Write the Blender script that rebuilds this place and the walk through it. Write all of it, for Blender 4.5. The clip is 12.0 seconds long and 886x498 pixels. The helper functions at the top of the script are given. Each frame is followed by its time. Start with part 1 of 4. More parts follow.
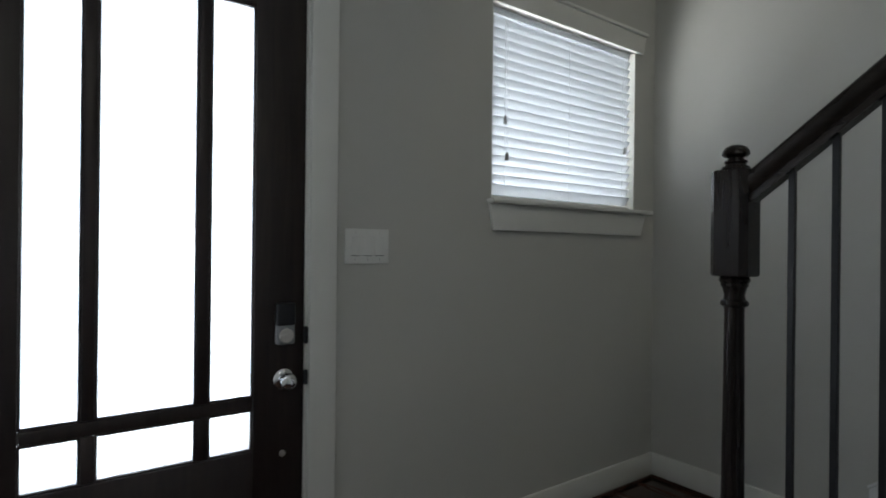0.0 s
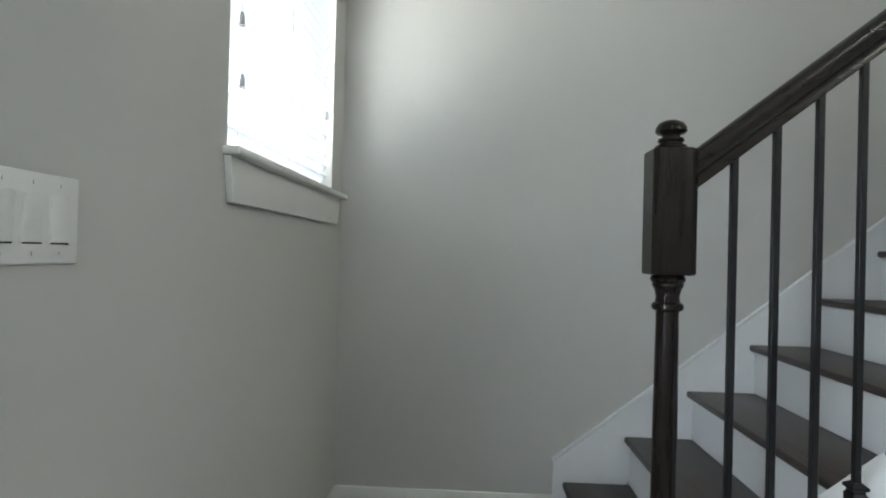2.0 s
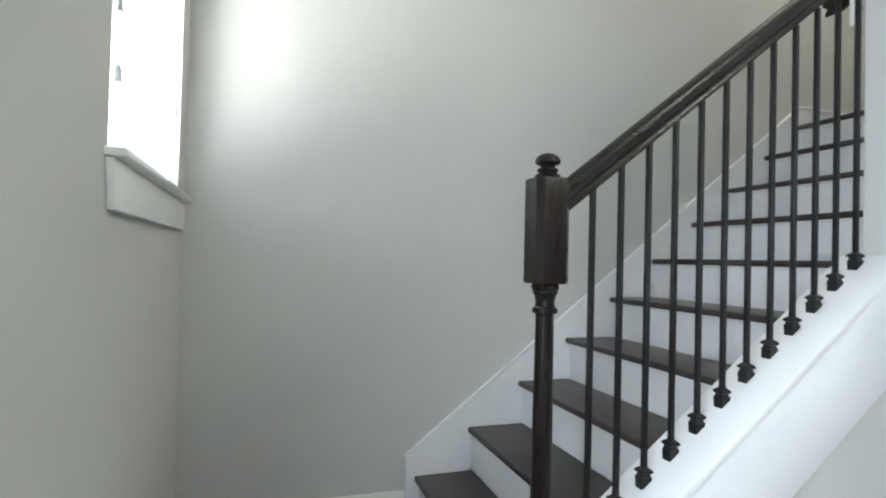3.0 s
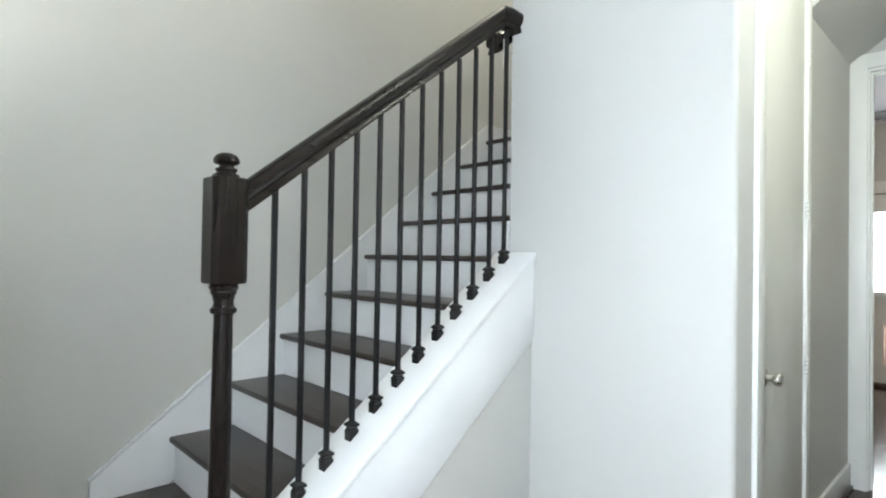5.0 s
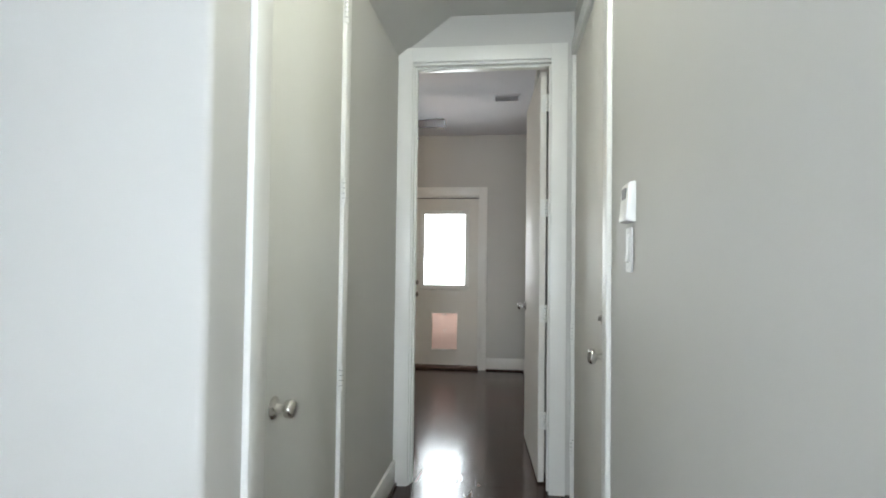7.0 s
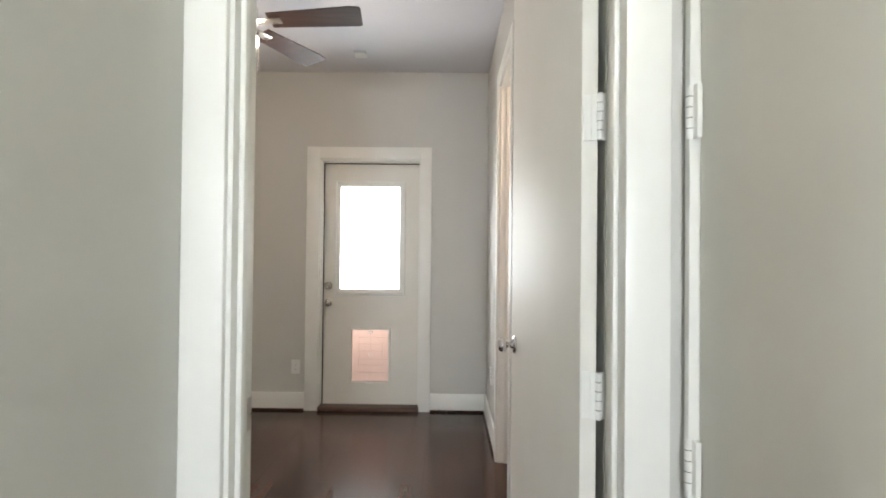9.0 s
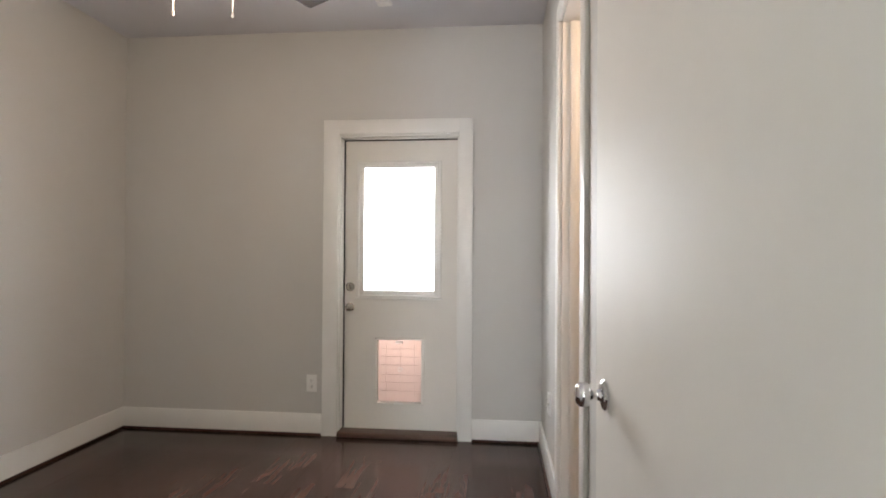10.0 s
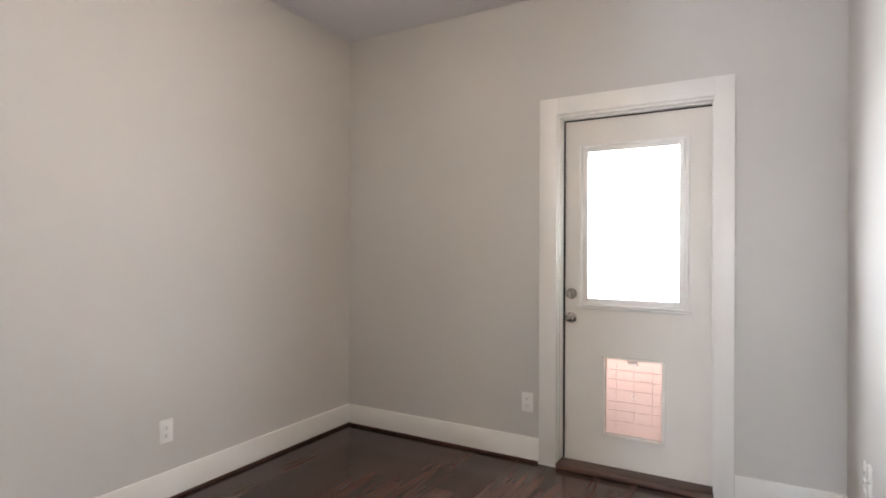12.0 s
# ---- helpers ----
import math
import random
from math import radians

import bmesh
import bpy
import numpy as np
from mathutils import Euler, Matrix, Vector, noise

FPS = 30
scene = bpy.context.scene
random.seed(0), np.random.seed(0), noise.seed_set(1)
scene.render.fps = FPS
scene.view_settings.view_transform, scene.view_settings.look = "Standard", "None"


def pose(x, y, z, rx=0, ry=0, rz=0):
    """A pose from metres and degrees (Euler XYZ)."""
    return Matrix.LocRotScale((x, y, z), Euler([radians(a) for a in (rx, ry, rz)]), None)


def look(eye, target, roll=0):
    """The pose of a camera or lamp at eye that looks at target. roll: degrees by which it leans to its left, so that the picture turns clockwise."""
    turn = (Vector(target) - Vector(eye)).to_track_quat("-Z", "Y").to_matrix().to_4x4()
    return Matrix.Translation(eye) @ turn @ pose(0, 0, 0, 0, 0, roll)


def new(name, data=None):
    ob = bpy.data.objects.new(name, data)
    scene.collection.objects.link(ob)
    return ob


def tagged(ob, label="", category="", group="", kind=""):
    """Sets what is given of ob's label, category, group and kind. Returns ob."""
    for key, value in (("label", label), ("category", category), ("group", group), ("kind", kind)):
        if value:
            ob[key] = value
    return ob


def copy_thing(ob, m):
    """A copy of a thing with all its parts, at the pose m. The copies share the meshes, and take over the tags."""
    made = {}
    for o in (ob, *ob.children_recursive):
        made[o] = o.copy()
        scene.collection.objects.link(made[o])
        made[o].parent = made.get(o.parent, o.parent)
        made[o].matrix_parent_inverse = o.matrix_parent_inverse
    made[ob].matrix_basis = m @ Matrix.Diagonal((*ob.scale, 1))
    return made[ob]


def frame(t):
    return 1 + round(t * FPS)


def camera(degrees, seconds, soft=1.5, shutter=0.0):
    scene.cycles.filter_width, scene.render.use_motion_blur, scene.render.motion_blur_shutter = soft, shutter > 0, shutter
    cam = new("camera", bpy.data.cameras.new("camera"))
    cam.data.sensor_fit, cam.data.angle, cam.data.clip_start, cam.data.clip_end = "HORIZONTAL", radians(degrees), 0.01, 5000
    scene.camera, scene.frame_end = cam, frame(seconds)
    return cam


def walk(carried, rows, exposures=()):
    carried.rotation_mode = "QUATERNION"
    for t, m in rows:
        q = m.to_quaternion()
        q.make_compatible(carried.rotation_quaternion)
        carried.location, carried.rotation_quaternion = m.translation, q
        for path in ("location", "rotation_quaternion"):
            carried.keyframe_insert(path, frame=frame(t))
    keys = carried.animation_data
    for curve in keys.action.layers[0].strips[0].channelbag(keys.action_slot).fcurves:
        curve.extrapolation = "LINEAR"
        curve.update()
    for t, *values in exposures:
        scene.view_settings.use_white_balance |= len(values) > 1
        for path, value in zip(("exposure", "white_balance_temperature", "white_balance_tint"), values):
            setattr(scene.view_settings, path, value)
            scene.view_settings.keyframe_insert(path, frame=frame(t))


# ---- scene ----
cam = camera(78.29, 12.0, soft=1.8, shutter=0.15)
# seconds, x, y, z, yaw, pitch, roll
PATH = [
    (0.0, 0.430, -0.134, 1.250, -35.80, 0.05, -0.61),
    (0.5, 0.526, 0.194, 1.223, -48.02, -0.01, -0.80),
    (1.0, 0.584, 0.495, 1.227, -59.04, 0.11, -1.01),
    (1.5, 0.598, 0.782, 1.236, -74.98, 0.32, -1.27),
    (2.0, 0.656, 1.042, 1.226, -87.11, 0.31, -1.40),
    (2.5, 0.652, 1.216, 1.257, -98.26, 0.66, -1.46),
    (3.0, 0.608, 1.312, 1.246, -108.08, 1.04, -1.44),
    (5.0, 0.456, 1.184, 1.266, -133.90, 0.89, -0.94),
    (5.5, 0.428, 1.108, 1.267, -142.69, 1.21, -1.21),
    (6.0, 0.403, 0.910, 1.247, -153.48, 1.36, -1.17),
    (6.5, 0.406, 0.666, 1.224, -163.33, 1.42, -1.04),
    (7.0, 0.457, 0.362, 1.241, -173.09, 1.44, -0.73),
    (9.0, 0.573, -1.598, 1.257, -179.43, 0.71, -0.56),
    (9.5, 0.589, -2.038, 1.250, -178.34, 0.78, -0.53),
    (10.0, 0.553, -2.402, 1.225, -174.34, 0.61, -0.36),
    (10.5, 0.574, -2.673, 1.199, -167.45, 0.70, -0.48),
    (11.0, 0.628, -2.872, 1.220, -160.95, 0.49, -0.38),
    (11.5, 0.636, -2.942, 1.239, -155.25, 0.27, -0.40),
    (12.0, 0.627, -2.933, 1.249, -150.18, 0.15, -0.27),
]
EXPOSURES = [(0.0, -1.94, 6450, 10), (0.5, -2.28, 6420, 10), (1.0, -1.76, 6420, 10), (1.5, -1.08, 6420, 9), (2.0, -0.60, 6400, 8), (2.5, -0.27, 6400, 8), (3.2, 0.03, 6400, 9), (5.0, 0.13, 6500, 8), (6.0, 0.03, 6550, 9), (7.0, -0.16, 6600, 9), (9.0, 0.53, 6850, 11), (10.0, 0.54, 6850, 15), (10.5, 0.82, 6800, 16), (12.0, 0.84, 6600, 17)]
walk(cam, [(t, pose(x, y, z, 90 + pitch, roll, yaw)) for t, x, y, z, yaw, pitch, roll in PATH], EXPOSURES)

# ---- world and lights ----
world = bpy.data.worlds.new("world")
scene.world = world
world.use_nodes = True
wn = world.node_tree.nodes
sky = wn.new("ShaderNodeTexSky")
sky.sky_type, sky.sun_disc = "NISHITA", False
sky.sun_elevation, sky.sun_rotation = radians(43), radians(-68)
world.node_tree.links.new(sky.outputs[0], wn["Background"].inputs[0])
wn["Background"].inputs[1].default_value = 0.15


def lamp(name, kind, energy, colour, m, size=None, size_y=None):
    data = bpy.data.lights.new(name, kind)
    data.energy, data.color = energy, colour
    if kind == "AREA":
        data.shape, data.size, data.size_y = "RECTANGLE", size, size_y
    elif kind == "SUN":
        data.angle = size
    else:
        data.shadow_soft_size = size
    ob = new(name, data)
    ob.matrix_world = m
    return ob


SKY_TINT = (0.78, 0.88, 1.0)
lamp("sun", "SUN", 5.0, (1.0, 0.95, 0.88), look((0, 0, 20), (10, -4.0, 10)), radians(0.5))
# daylight standing in the openings: front door, stair window, garden door
lamp("front_door_daylight", "AREA", 81, SKY_TINT, look((0.665, 1.80, 1.35), (0.665, 0.0, 1.1)), 0.72, 1.7)
lamp("window_daylight", "AREA", 335, (0.98, 1.0, 0.97), look((2.15, 2.65, 1.40), (2.85, 0.0, 2.45)), 1.3, 1.2)
lamp("garden_door_daylight", "AREA", 70, (0.87, 0.95, 1.0), look((1.219, -6.40, 1.47), (1.219, -4.0, 0.80)), 0.84, 1.40)
# electric light: ceiling fan, bathroom; hall and landing lamps are unseen, added as fill
lamp("hall_fill", "POINT", 36, (0.96, 1.0, 0.87), pose(0.36, -0.80, 2.80), 0.20)
lamp("landing_fill", "POINT", 64, (1.0, 0.97, 0.80), pose(2.55, -1.7, 5.08), 0.10)
lamp("fan_bulb", "POINT", 11, (1.0, 0.80, 0.62), pose(1.675, -4.39, 2.26), 0.06)
lamp("bathroom_bulb", "POINT", 20, (1.0, 0.74, 0.54), pose(-0.50, -4.45, 2.20), 0.05)


# ---- materials ----
def material(name, colour, rough=0.5, metal=0.0, grain=None, bump=0.0, bump_scale=200.0, vary=0.0, vary_scale=3.0, spec=0.5, coat=0.0):
    """A painted, wooden or metal surface: base colour, large and small variation, relief."""
    m = bpy.data.materials.new(name)
    m.use_nodes = True
    n, l = m.node_tree.nodes, m.node_tree.links
    b = n["Principled BSDF"]
    b.inputs["Base Color"].default_value = (*colour, 1)
    b.inputs["Roughness"].default_value, b.inputs["Metallic"].default_value = rough, metal
    b.inputs["Specular IOR Level"].default_value = spec
    b.inputs["Coat Weight"].default_value = coat
    tc = n.new("ShaderNodeTexCoord")
    if vary:
        big = n.new("ShaderNodeTexNoise")
        big.inputs["Scale"].default_value, big.inputs["Detail"].default_value = vary_scale, 6
        mp = n.new("ShaderNodeMapping")
        if grain:
            mp.inputs["Scale"].default_value = grain
        l.new(tc.outputs["Object"], mp.inputs[0]), l.new(mp.outputs[0], big.inputs["Vector"])
        ramp = n.new("ShaderNodeValToRGB")
        lo, hi = 1 - vary, 1 + vary
        ramp.color_ramp.elements[0].position, ramp.color_ramp.elements[1].position = 0.3, 0.7
        ramp.color_ramp.elements[0].color = (*[min(1, c * lo) for c in colour], 1)
        ramp.color_ramp.elements[1].color = (*[min(1, c * hi) for c in colour], 1)
        l.new(big.outputs["Fac"], ramp.inputs[0]), l.new(ramp.outputs[0], b.inputs["Base Color"])
        rr = n.new("ShaderNodeMapRange")
        rr.inputs["To Min"].default_value, rr.inputs["To Max"].default_value = max(0.02, rough - 0.06), min(1, rough + 0.06)
        l.new(big.outputs["Fac"], rr.inputs["Value"]), l.new(rr.outputs[0], b.inputs["Roughness"])
    if bump:
        fine = n.new("ShaderNodeTexNoise")
        fine.inputs["Scale"].default_value, fine.inputs["Detail"].default_value = bump_scale, 3
        mp2 = n.new("ShaderNodeMapping")
        if grain:
            mp2.inputs["Scale"].default_value = grain
        l.new(tc.outputs["Object"], mp2.inputs[0]), l.new(mp2.outputs[0], fine.inputs["Vector"])
        bu = n.new("ShaderNodeBump")
        bu.inputs["Strength"].default_value, bu.inputs["Distance"].default_value = bump, 0.002
        l.new(fine.outputs["Fac"], bu.inputs["Height"]), l.new(bu.outputs[0], b.inputs["Normal"])
    return m


def wood(name, dark, light, rough, along="y", plank=True, coarse=22.0, red=None, detail=8.0, warp=1.2, spec=0.38, veins=(0.32, 0.72)):
    """Stained wood with long grain; planks differ one from another."""
    m = bpy.data.materials.new(name)
    m.use_nodes = True
    n, l = m.node_tree.nodes, m.node_tree.links
    b = n["Principled BSDF"]
    b.inputs["Specular IOR Level"].default_value = spec
    tc, mp = n.new("ShaderNodeTexCoord"), n.new("ShaderNodeMapping")
    mp.inputs["Scale"].default_value = {"x": (1.5, coarse, coarse), "y": (coarse, 2.0, coarse), "z": (coarse, coarse, 1.5)}[along]
    info = n.new("ShaderNodeObjectInfo")
    shift = n.new("ShaderNodeVectorMath")
    shift.operation = "SCALE"
    shift.inputs[0].default_value = (7, 13, 3)
    l.new(info.outputs["Random"], shift.inputs["Scale"]), l.new(shift.outputs[0], mp.inputs["Location"])
    l.new(tc.outputs["Object"], mp.inputs[0])
    g = n.new("ShaderNodeTexNoise")
    g.inputs["Scale"].default_value, g.inputs["Detail"].default_value, g.inputs["Distortion"].default_value = 1.6, detail, warp
    l.new(mp.outputs[0], g.inputs["Vector"])
    ramp = n.new("ShaderNodeValToRGB")
    ramp.color_ramp.elements[0].position, ramp.color_ramp.elements[1].position = veins
    ramp.color_ramp.elements[0].color, ramp.color_ramp.elements[1].color = (*dark, 1), (*light, 1)
    l.new(g.outputs["Fac"], ramp.inputs[0])
    out = ramp.outputs[0]
    if red:
        patch, mixc, edge = n.new("ShaderNodeTexNoise"), n.new("ShaderNodeMix"), n.new("ShaderNodeMapRange")
        patch.inputs["Scale"].default_value, patch.inputs["Detail"].default_value = 0.55, 3
        edge.inputs["From Min"].default_value, edge.inputs["From Max"].default_value = 0.35, 0.85
        mixc.data_type = "RGBA"
        l.new(mp.outputs[0], patch.inputs["Vector"]), l.new(patch.outputs["Fac"], edge.inputs["Value"])
        l.new(edge.outputs[0], mixc.inputs[0]), l.new(out, mixc.inputs[6])
        mixc.inputs[7].default_value = (*red, 1)
        out = mixc.outputs[2]
    if plank:
        hsv, mr = n.new("ShaderNodeHueSaturation"), n.new("ShaderNodeMapRange")
        mr.inputs["To Min"].default_value, mr.inputs["To Max"].default_value = 0.72, 1.36
        l.new(info.outputs["Random"], mr.inputs["Value"]), l.new(mr.outputs[0], hsv.inputs["Value"])
        l.new(out, hsv.inputs["Color"])
        out = hsv.outputs[0]
    l.new(out, b.inputs["Base Color"])
    mr2 = n.new("ShaderNodeMapRange")
    mr2.inputs["To Min"].default_value, mr2.inputs["To Max"].default_value = rough - 0.012, rough + 0.02
    l.new(g.outputs["Fac"], mr2.inputs["Value"]), l.new(mr2.outputs[0], b.inputs["Roughness"])
    bu = n.new("ShaderNodeBump")
    bu.inputs["Strength"].default_value, bu.inputs["Distance"].default_value = 0.03, 0.0004
    l.new(g.outputs["Fac"], bu.inputs["Height"]), l.new(bu.outputs[0], b.inputs["Normal"])
    return m


def glowing(name, colour, strength):
    m = bpy.data.materials.new(name)
    m.use_nodes = True
    b = m.node_tree.nodes["Principled BSDF"]
    b.inputs["Base Color"].default_value = (*colour, 1)
    b.inputs["Emission Color"].default_value, b.inputs["Emission Strength"].default_value = (*colour, 1), strength
    return m


def glass(name, rough=0.0, colour=(1, 1, 1)):
    m = bpy.data.materials.new(name)
    m.use_nodes = True
    b = m.node_tree.nodes["Principled BSDF"]
    b.inputs["Base Color"].default_value = (*colour, 1)
    b.inputs["Transmission Weight"].default_value, b.inputs["Roughness"].default_value = 1.0, rough
    b.inputs["IOR"].default_value = 1.45
    return m


def see_through(name, colour, share):
    """Thin white plastic that lets part of the light through."""
    m = bpy.data.materials.new(name)
    m.use_nodes = True
    n, l = m.node_tree.nodes, m.node_tree.links
    out = n["Material Output"]
    b = n["Principled BSDF"]
    b.inputs["Base Color"].default_value, b.inputs["Roughness"].default_value = (*colour, 1), 0.4
    tr, mix = n.new("ShaderNodeBsdfTranslucent"), n.new("ShaderNodeMixShader")
    tr.inputs[0].default_value = (*colour, 1)
    mix.inputs[0].default_value = share
    l.new(b.outputs[0], mix.inputs[1]), l.new(tr.outputs[0], mix.inputs[2]), l.new(mix.outputs[0], out.inputs[0])
    return m


PAINT = material("grey_wall_paint", (0.57, 0.565, 0.54), 0.62, bump=0.10, bump_scale=170, vary=0.02, vary_scale=1.5)
CEILING = material("white_ceiling_paint", (0.66, 0.66, 0.70), 0.8, bump=0.16, bump_scale=110, vary=0.015)
TRIM = material("white_trim_paint", (0.80, 0.80, 0.77), 0.32, bump=0.05, bump_scale=60, vary=0.02, vary_scale=5)
DOOR = material("white_door_paint", (0.76, 0.745, 0.70), 0.55, spec=0.09, bump=0.06, bump_scale=90, vary=0.02, vary_scale=4)
CLOSETDOOR = material("white_closet_door_paint", (0.66, 0.66, 0.62), 0.62, bump=0.06, bump_scale=90, vary=0.02, vary_scale=4)
STAIR_WHITE = material("white_stair_paint", (0.82, 0.83, 0.84), 0.38, bump=0.05, bump_scale=60, vary=0.03, vary_scale=4)
ESPRESSO = wood("espresso_stained_wood", (0.006, 0.0042, 0.0036), (0.014, 0.010, 0.008), 0.24, "z", False, spec=0.24)
RAILWOOD = wood("espresso_rail_wood", (0.010, 0.0075, 0.006), (0.017, 0.0125, 0.010), 0.26, "y", False, spec=0.28)
TREADWOOD = wood("walnut_tread_wood", (0.026, 0.0185, 0.016), (0.056, 0.042, 0.036), 0.36, "x", True)
FLOORWOOD = wood("red_brown_floor_wood", (0.021, 0.0118, 0.0095), (0.060, 0.035, 0.028), 0.18, "y", True, 20.0, (0.070, 0.037, 0.030), 9.0, 0.6, 0.30, (0.33, 0.64))
SILLWOOD = wood("brown_sill_wood", (0.06, 0.035, 0.026), (0.13, 0.08, 0.06), 0.45, "x", False)
SUBFLOOR = material("dark_joint", (0.012, 0.008, 0.007), 0.7)
FRONTDOOR = wood("dark_door_wood", (0.013, 0.008, 0.008), (0.028, 0.018, 0.016), 0.40, "z", False)
IRON = material("black_iron", (0.008, 0.008, 0.009), 0.42, 0.3, bump=0.1, bump_scale=120, vary=0.2)
CHROME = material("polished_chrome", (0.75, 0.75, 0.76), 0.10, 1.0, vary=0.03, vary_scale=20)
NICKEL = material("satin_nickel", (0.60, 0.58, 0.55), 0.28, 1.0, vary=0.04, vary_scale=20)
AGED = material("aged_nickel", (0.46, 0.43, 0.39), 0.26, 1.0, vary=0.08, vary_scale=30)
PLATE = material("white_plastic", (0.82, 0.82, 0.80), 0.30, vary=0.01)
# near-black: weather strips, and shade put into the colour of gaps, slots, holes
DARKGAP = material("shadow_gap_black", (0.01, 0.01, 0.01), 0.8)
BLACKPLASTIC = material("black_plastic", (0.007, 0.008, 0.011), 0.35)
TASSEL = material("light_grey_plastic", (0.42, 0.43, 0.44), 0.4)
GREYPLASTIC = material("grey_plastic", (0.25, 0.26, 0.27), 0.4)
SLAT = see_through("white_blind_slat", (0.85, 0.88, 0.92), 0.27)
CORD = see_through("white_cord", (0.86, 0.88, 0.90), 0.7)
FROSTED = glass("textured_glass", 0.25)
CLEAR = glass("clear_glass", 0.0)
FLAP = see_through("pink_flap_plastic", (0.74, 0.60, 0.54), 0.5)
FLAPRIB = see_through("flap_rib_plastic", (0.722, 0.582, 0.522), 0.50)
BULB = glowing("lit_frosted_globe", (1.0, 0.90, 0.74), 7.0)
# glowing bowl of the unseen ceiling lamps added as fill
ADDEDBOWL = glowing("added_lamp_bowl", (1.0, 0.95, 0.86), 3.0)
VANITYGLOBE = glowing("lit_vanity_globe", (1.0, 0.86, 0.62), 4.0)
WARMWALL = material("cream_bathroom_paint", (0.64, 0.53, 0.41), 0.6, bump=0.1, bump_scale=170, vary=0.02)
COUNTER = material("cream_counter_stone", (0.72, 0.66, 0.55), 0.25, vary=0.08, vary_scale=30)
CABINET = wood("dark_cabinet_wood", (0.034, 0.019, 0.015), (0.072, 0.043, 0.034), 0.4, "z", False)
BLADE = wood("dark_fan_blade_wood", (0.020, 0.010, 0.008), (0.055, 0.027, 0.020), 0.42, "x", False, spec=0.2)
CONCRETE = material("pale_concrete", (0.42, 0.41, 0.39), 0.85, bump=0.3, bump_scale=40, vary=0.12)


# ---- mesh helpers ----
def add_box(bm, x0, x1, y0, y1, z0, z1, bevel=0.0, seg=2, m=None):
    r = bmesh.ops.create_cube(bm, size=1.0)
    vs = r["verts"]
    for v in vs:
        v.co = Vector((x0 + (v.co.x + 0.5) * (x1 - x0), y0 + (v.co.y + 0.5) * (y1 - y0), z0 + (v.co.z + 0.5) * (z1 - z0)))
    if bevel:
        es = list({e for v in vs for e in v.link_edges})
        r2 = bmesh.ops.bevel(bm, geom=es, offset=bevel, segments=seg, profile=0.5, affect="EDGES")
        vs = list({v for f in r2["faces"] for v in f.verts} | {v for v in vs if v.is_valid})
    if m is not None:
        bmesh.ops.transform(bm, matrix=m, verts=vs)
    return bm


def boxes(*specs, bevel=0.0):
    bm = bmesh.new()
    for s in specs:
        add_box(bm, *s, bevel=bevel)
    return bm


def prism(outline, axis, a, b, bevel=0.0):
    """An outline of pairs, pushed along an axis from a to b."""
    bm = bmesh.new()
    put = {"x": lambda p, t: (t, p[0], p[1]), "y": lambda p, t: (p[0], t, p[1]), "z": lambda p, t: (p[0], p[1], t)}[axis]
    va = [bm.verts.new(put(p, a)) for p in outline]
    vb = [bm.verts.new(put(p, b)) for p in outline]
    bm.faces.new(va), bm.faces.new(vb)
    k = len(outline)
    for i in range(k):
        bm.faces.new((va[i], va[(i + 1) % k], vb[(i + 1) % k], vb[i]))
    bmesh.ops.recalc_face_normals(bm, faces=bm.faces)
    if bevel:
        bmesh.ops.bevel(bm, geom=list(bm.edges), offset=bevel, segments=2, profile=0.5, affect="EDGES")
    return bm


def lathe(profile, seg=28, m=None):
    """A turned shape round z from (radius, height) pairs."""
    bm = bmesh.new()
    rings = []
    for r, z in profile:
        if r < 1e-5:
            rings.append([bm.verts.new((0, 0, z))])
        else:
            rings.append([bm.verts.new((r * math.cos(2 * math.pi * i / seg), r * math.sin(2 * math.pi * i / seg), z)) for i in range(seg)])
    for A, B in zip(rings, rings[1:]):
        for i in range(seg):
            j = (i + 1) % seg
            if len(A) == 1 and len(B) > 1:
                bm.faces.new((A[0], B[i], B[j]))
            elif len(B) == 1 and len(A) > 1:
                bm.faces.new((A[i], B[0], A[j]))
            elif len(A) > 1:
                bm.faces.new((A[i], B[i], B[j], A[j]))
    if m is not None:
        bmesh.ops.transform(bm, matrix=m, verts=bm.verts)
    bmesh.ops.recalc_face_normals(bm, faces=bm.faces)
    return bm


def finish(name, bm, mat, smooth=False):
    me = bpy.data.meshes.new(name)
    bm.normal_update()
    bm.to_mesh(me)
    bm.free()
    me.materials.append(mat)
    if smooth:
        for p in me.polygons:
            p.use_smooth = True
        me.set_sharp_from_angle(angle=radians(38))
    return new(name, me)


def part(name, bm, mat, parent, label="", smooth=True):
    ob = finish(name, bm, mat, smooth)
    ob.parent = parent
    if label:
        ob["label"] = label
    return ob


def thing(name, m, label, category, group="", kind=""):
    ob = new(name)
    ob.empty_display_size = 0.1
    ob.matrix_world = m
    return tagged(ob, label, category, group, kind)


def solid(name, bm, mat, label, category, kind="structure", smooth=False):
    return tagged(finish(name, bm, mat, smooth), label, category, "", kind)


# ---- plan ----
N, E, S, W, WB = 1.648, 3.164, -6.0, 0.112, 0.26   # inner faces of the walls
HE = 1.090                                        # hall's closet wall
HN = 1.036                                        # its corner towards the foyer
BIG = -0.624                                      # wall that boxes in the stairs
HD = -2.657                                       # hall side of the back room's wall
TOP, BACKTOP, UP = 2.95, 2.744, 5.3
STAIRX = 1.937                                    # where that wall ends beside the stairs
RISE, RUN, Z1, Y1 = 0.2146, 0.2693, 0.203, 0.603

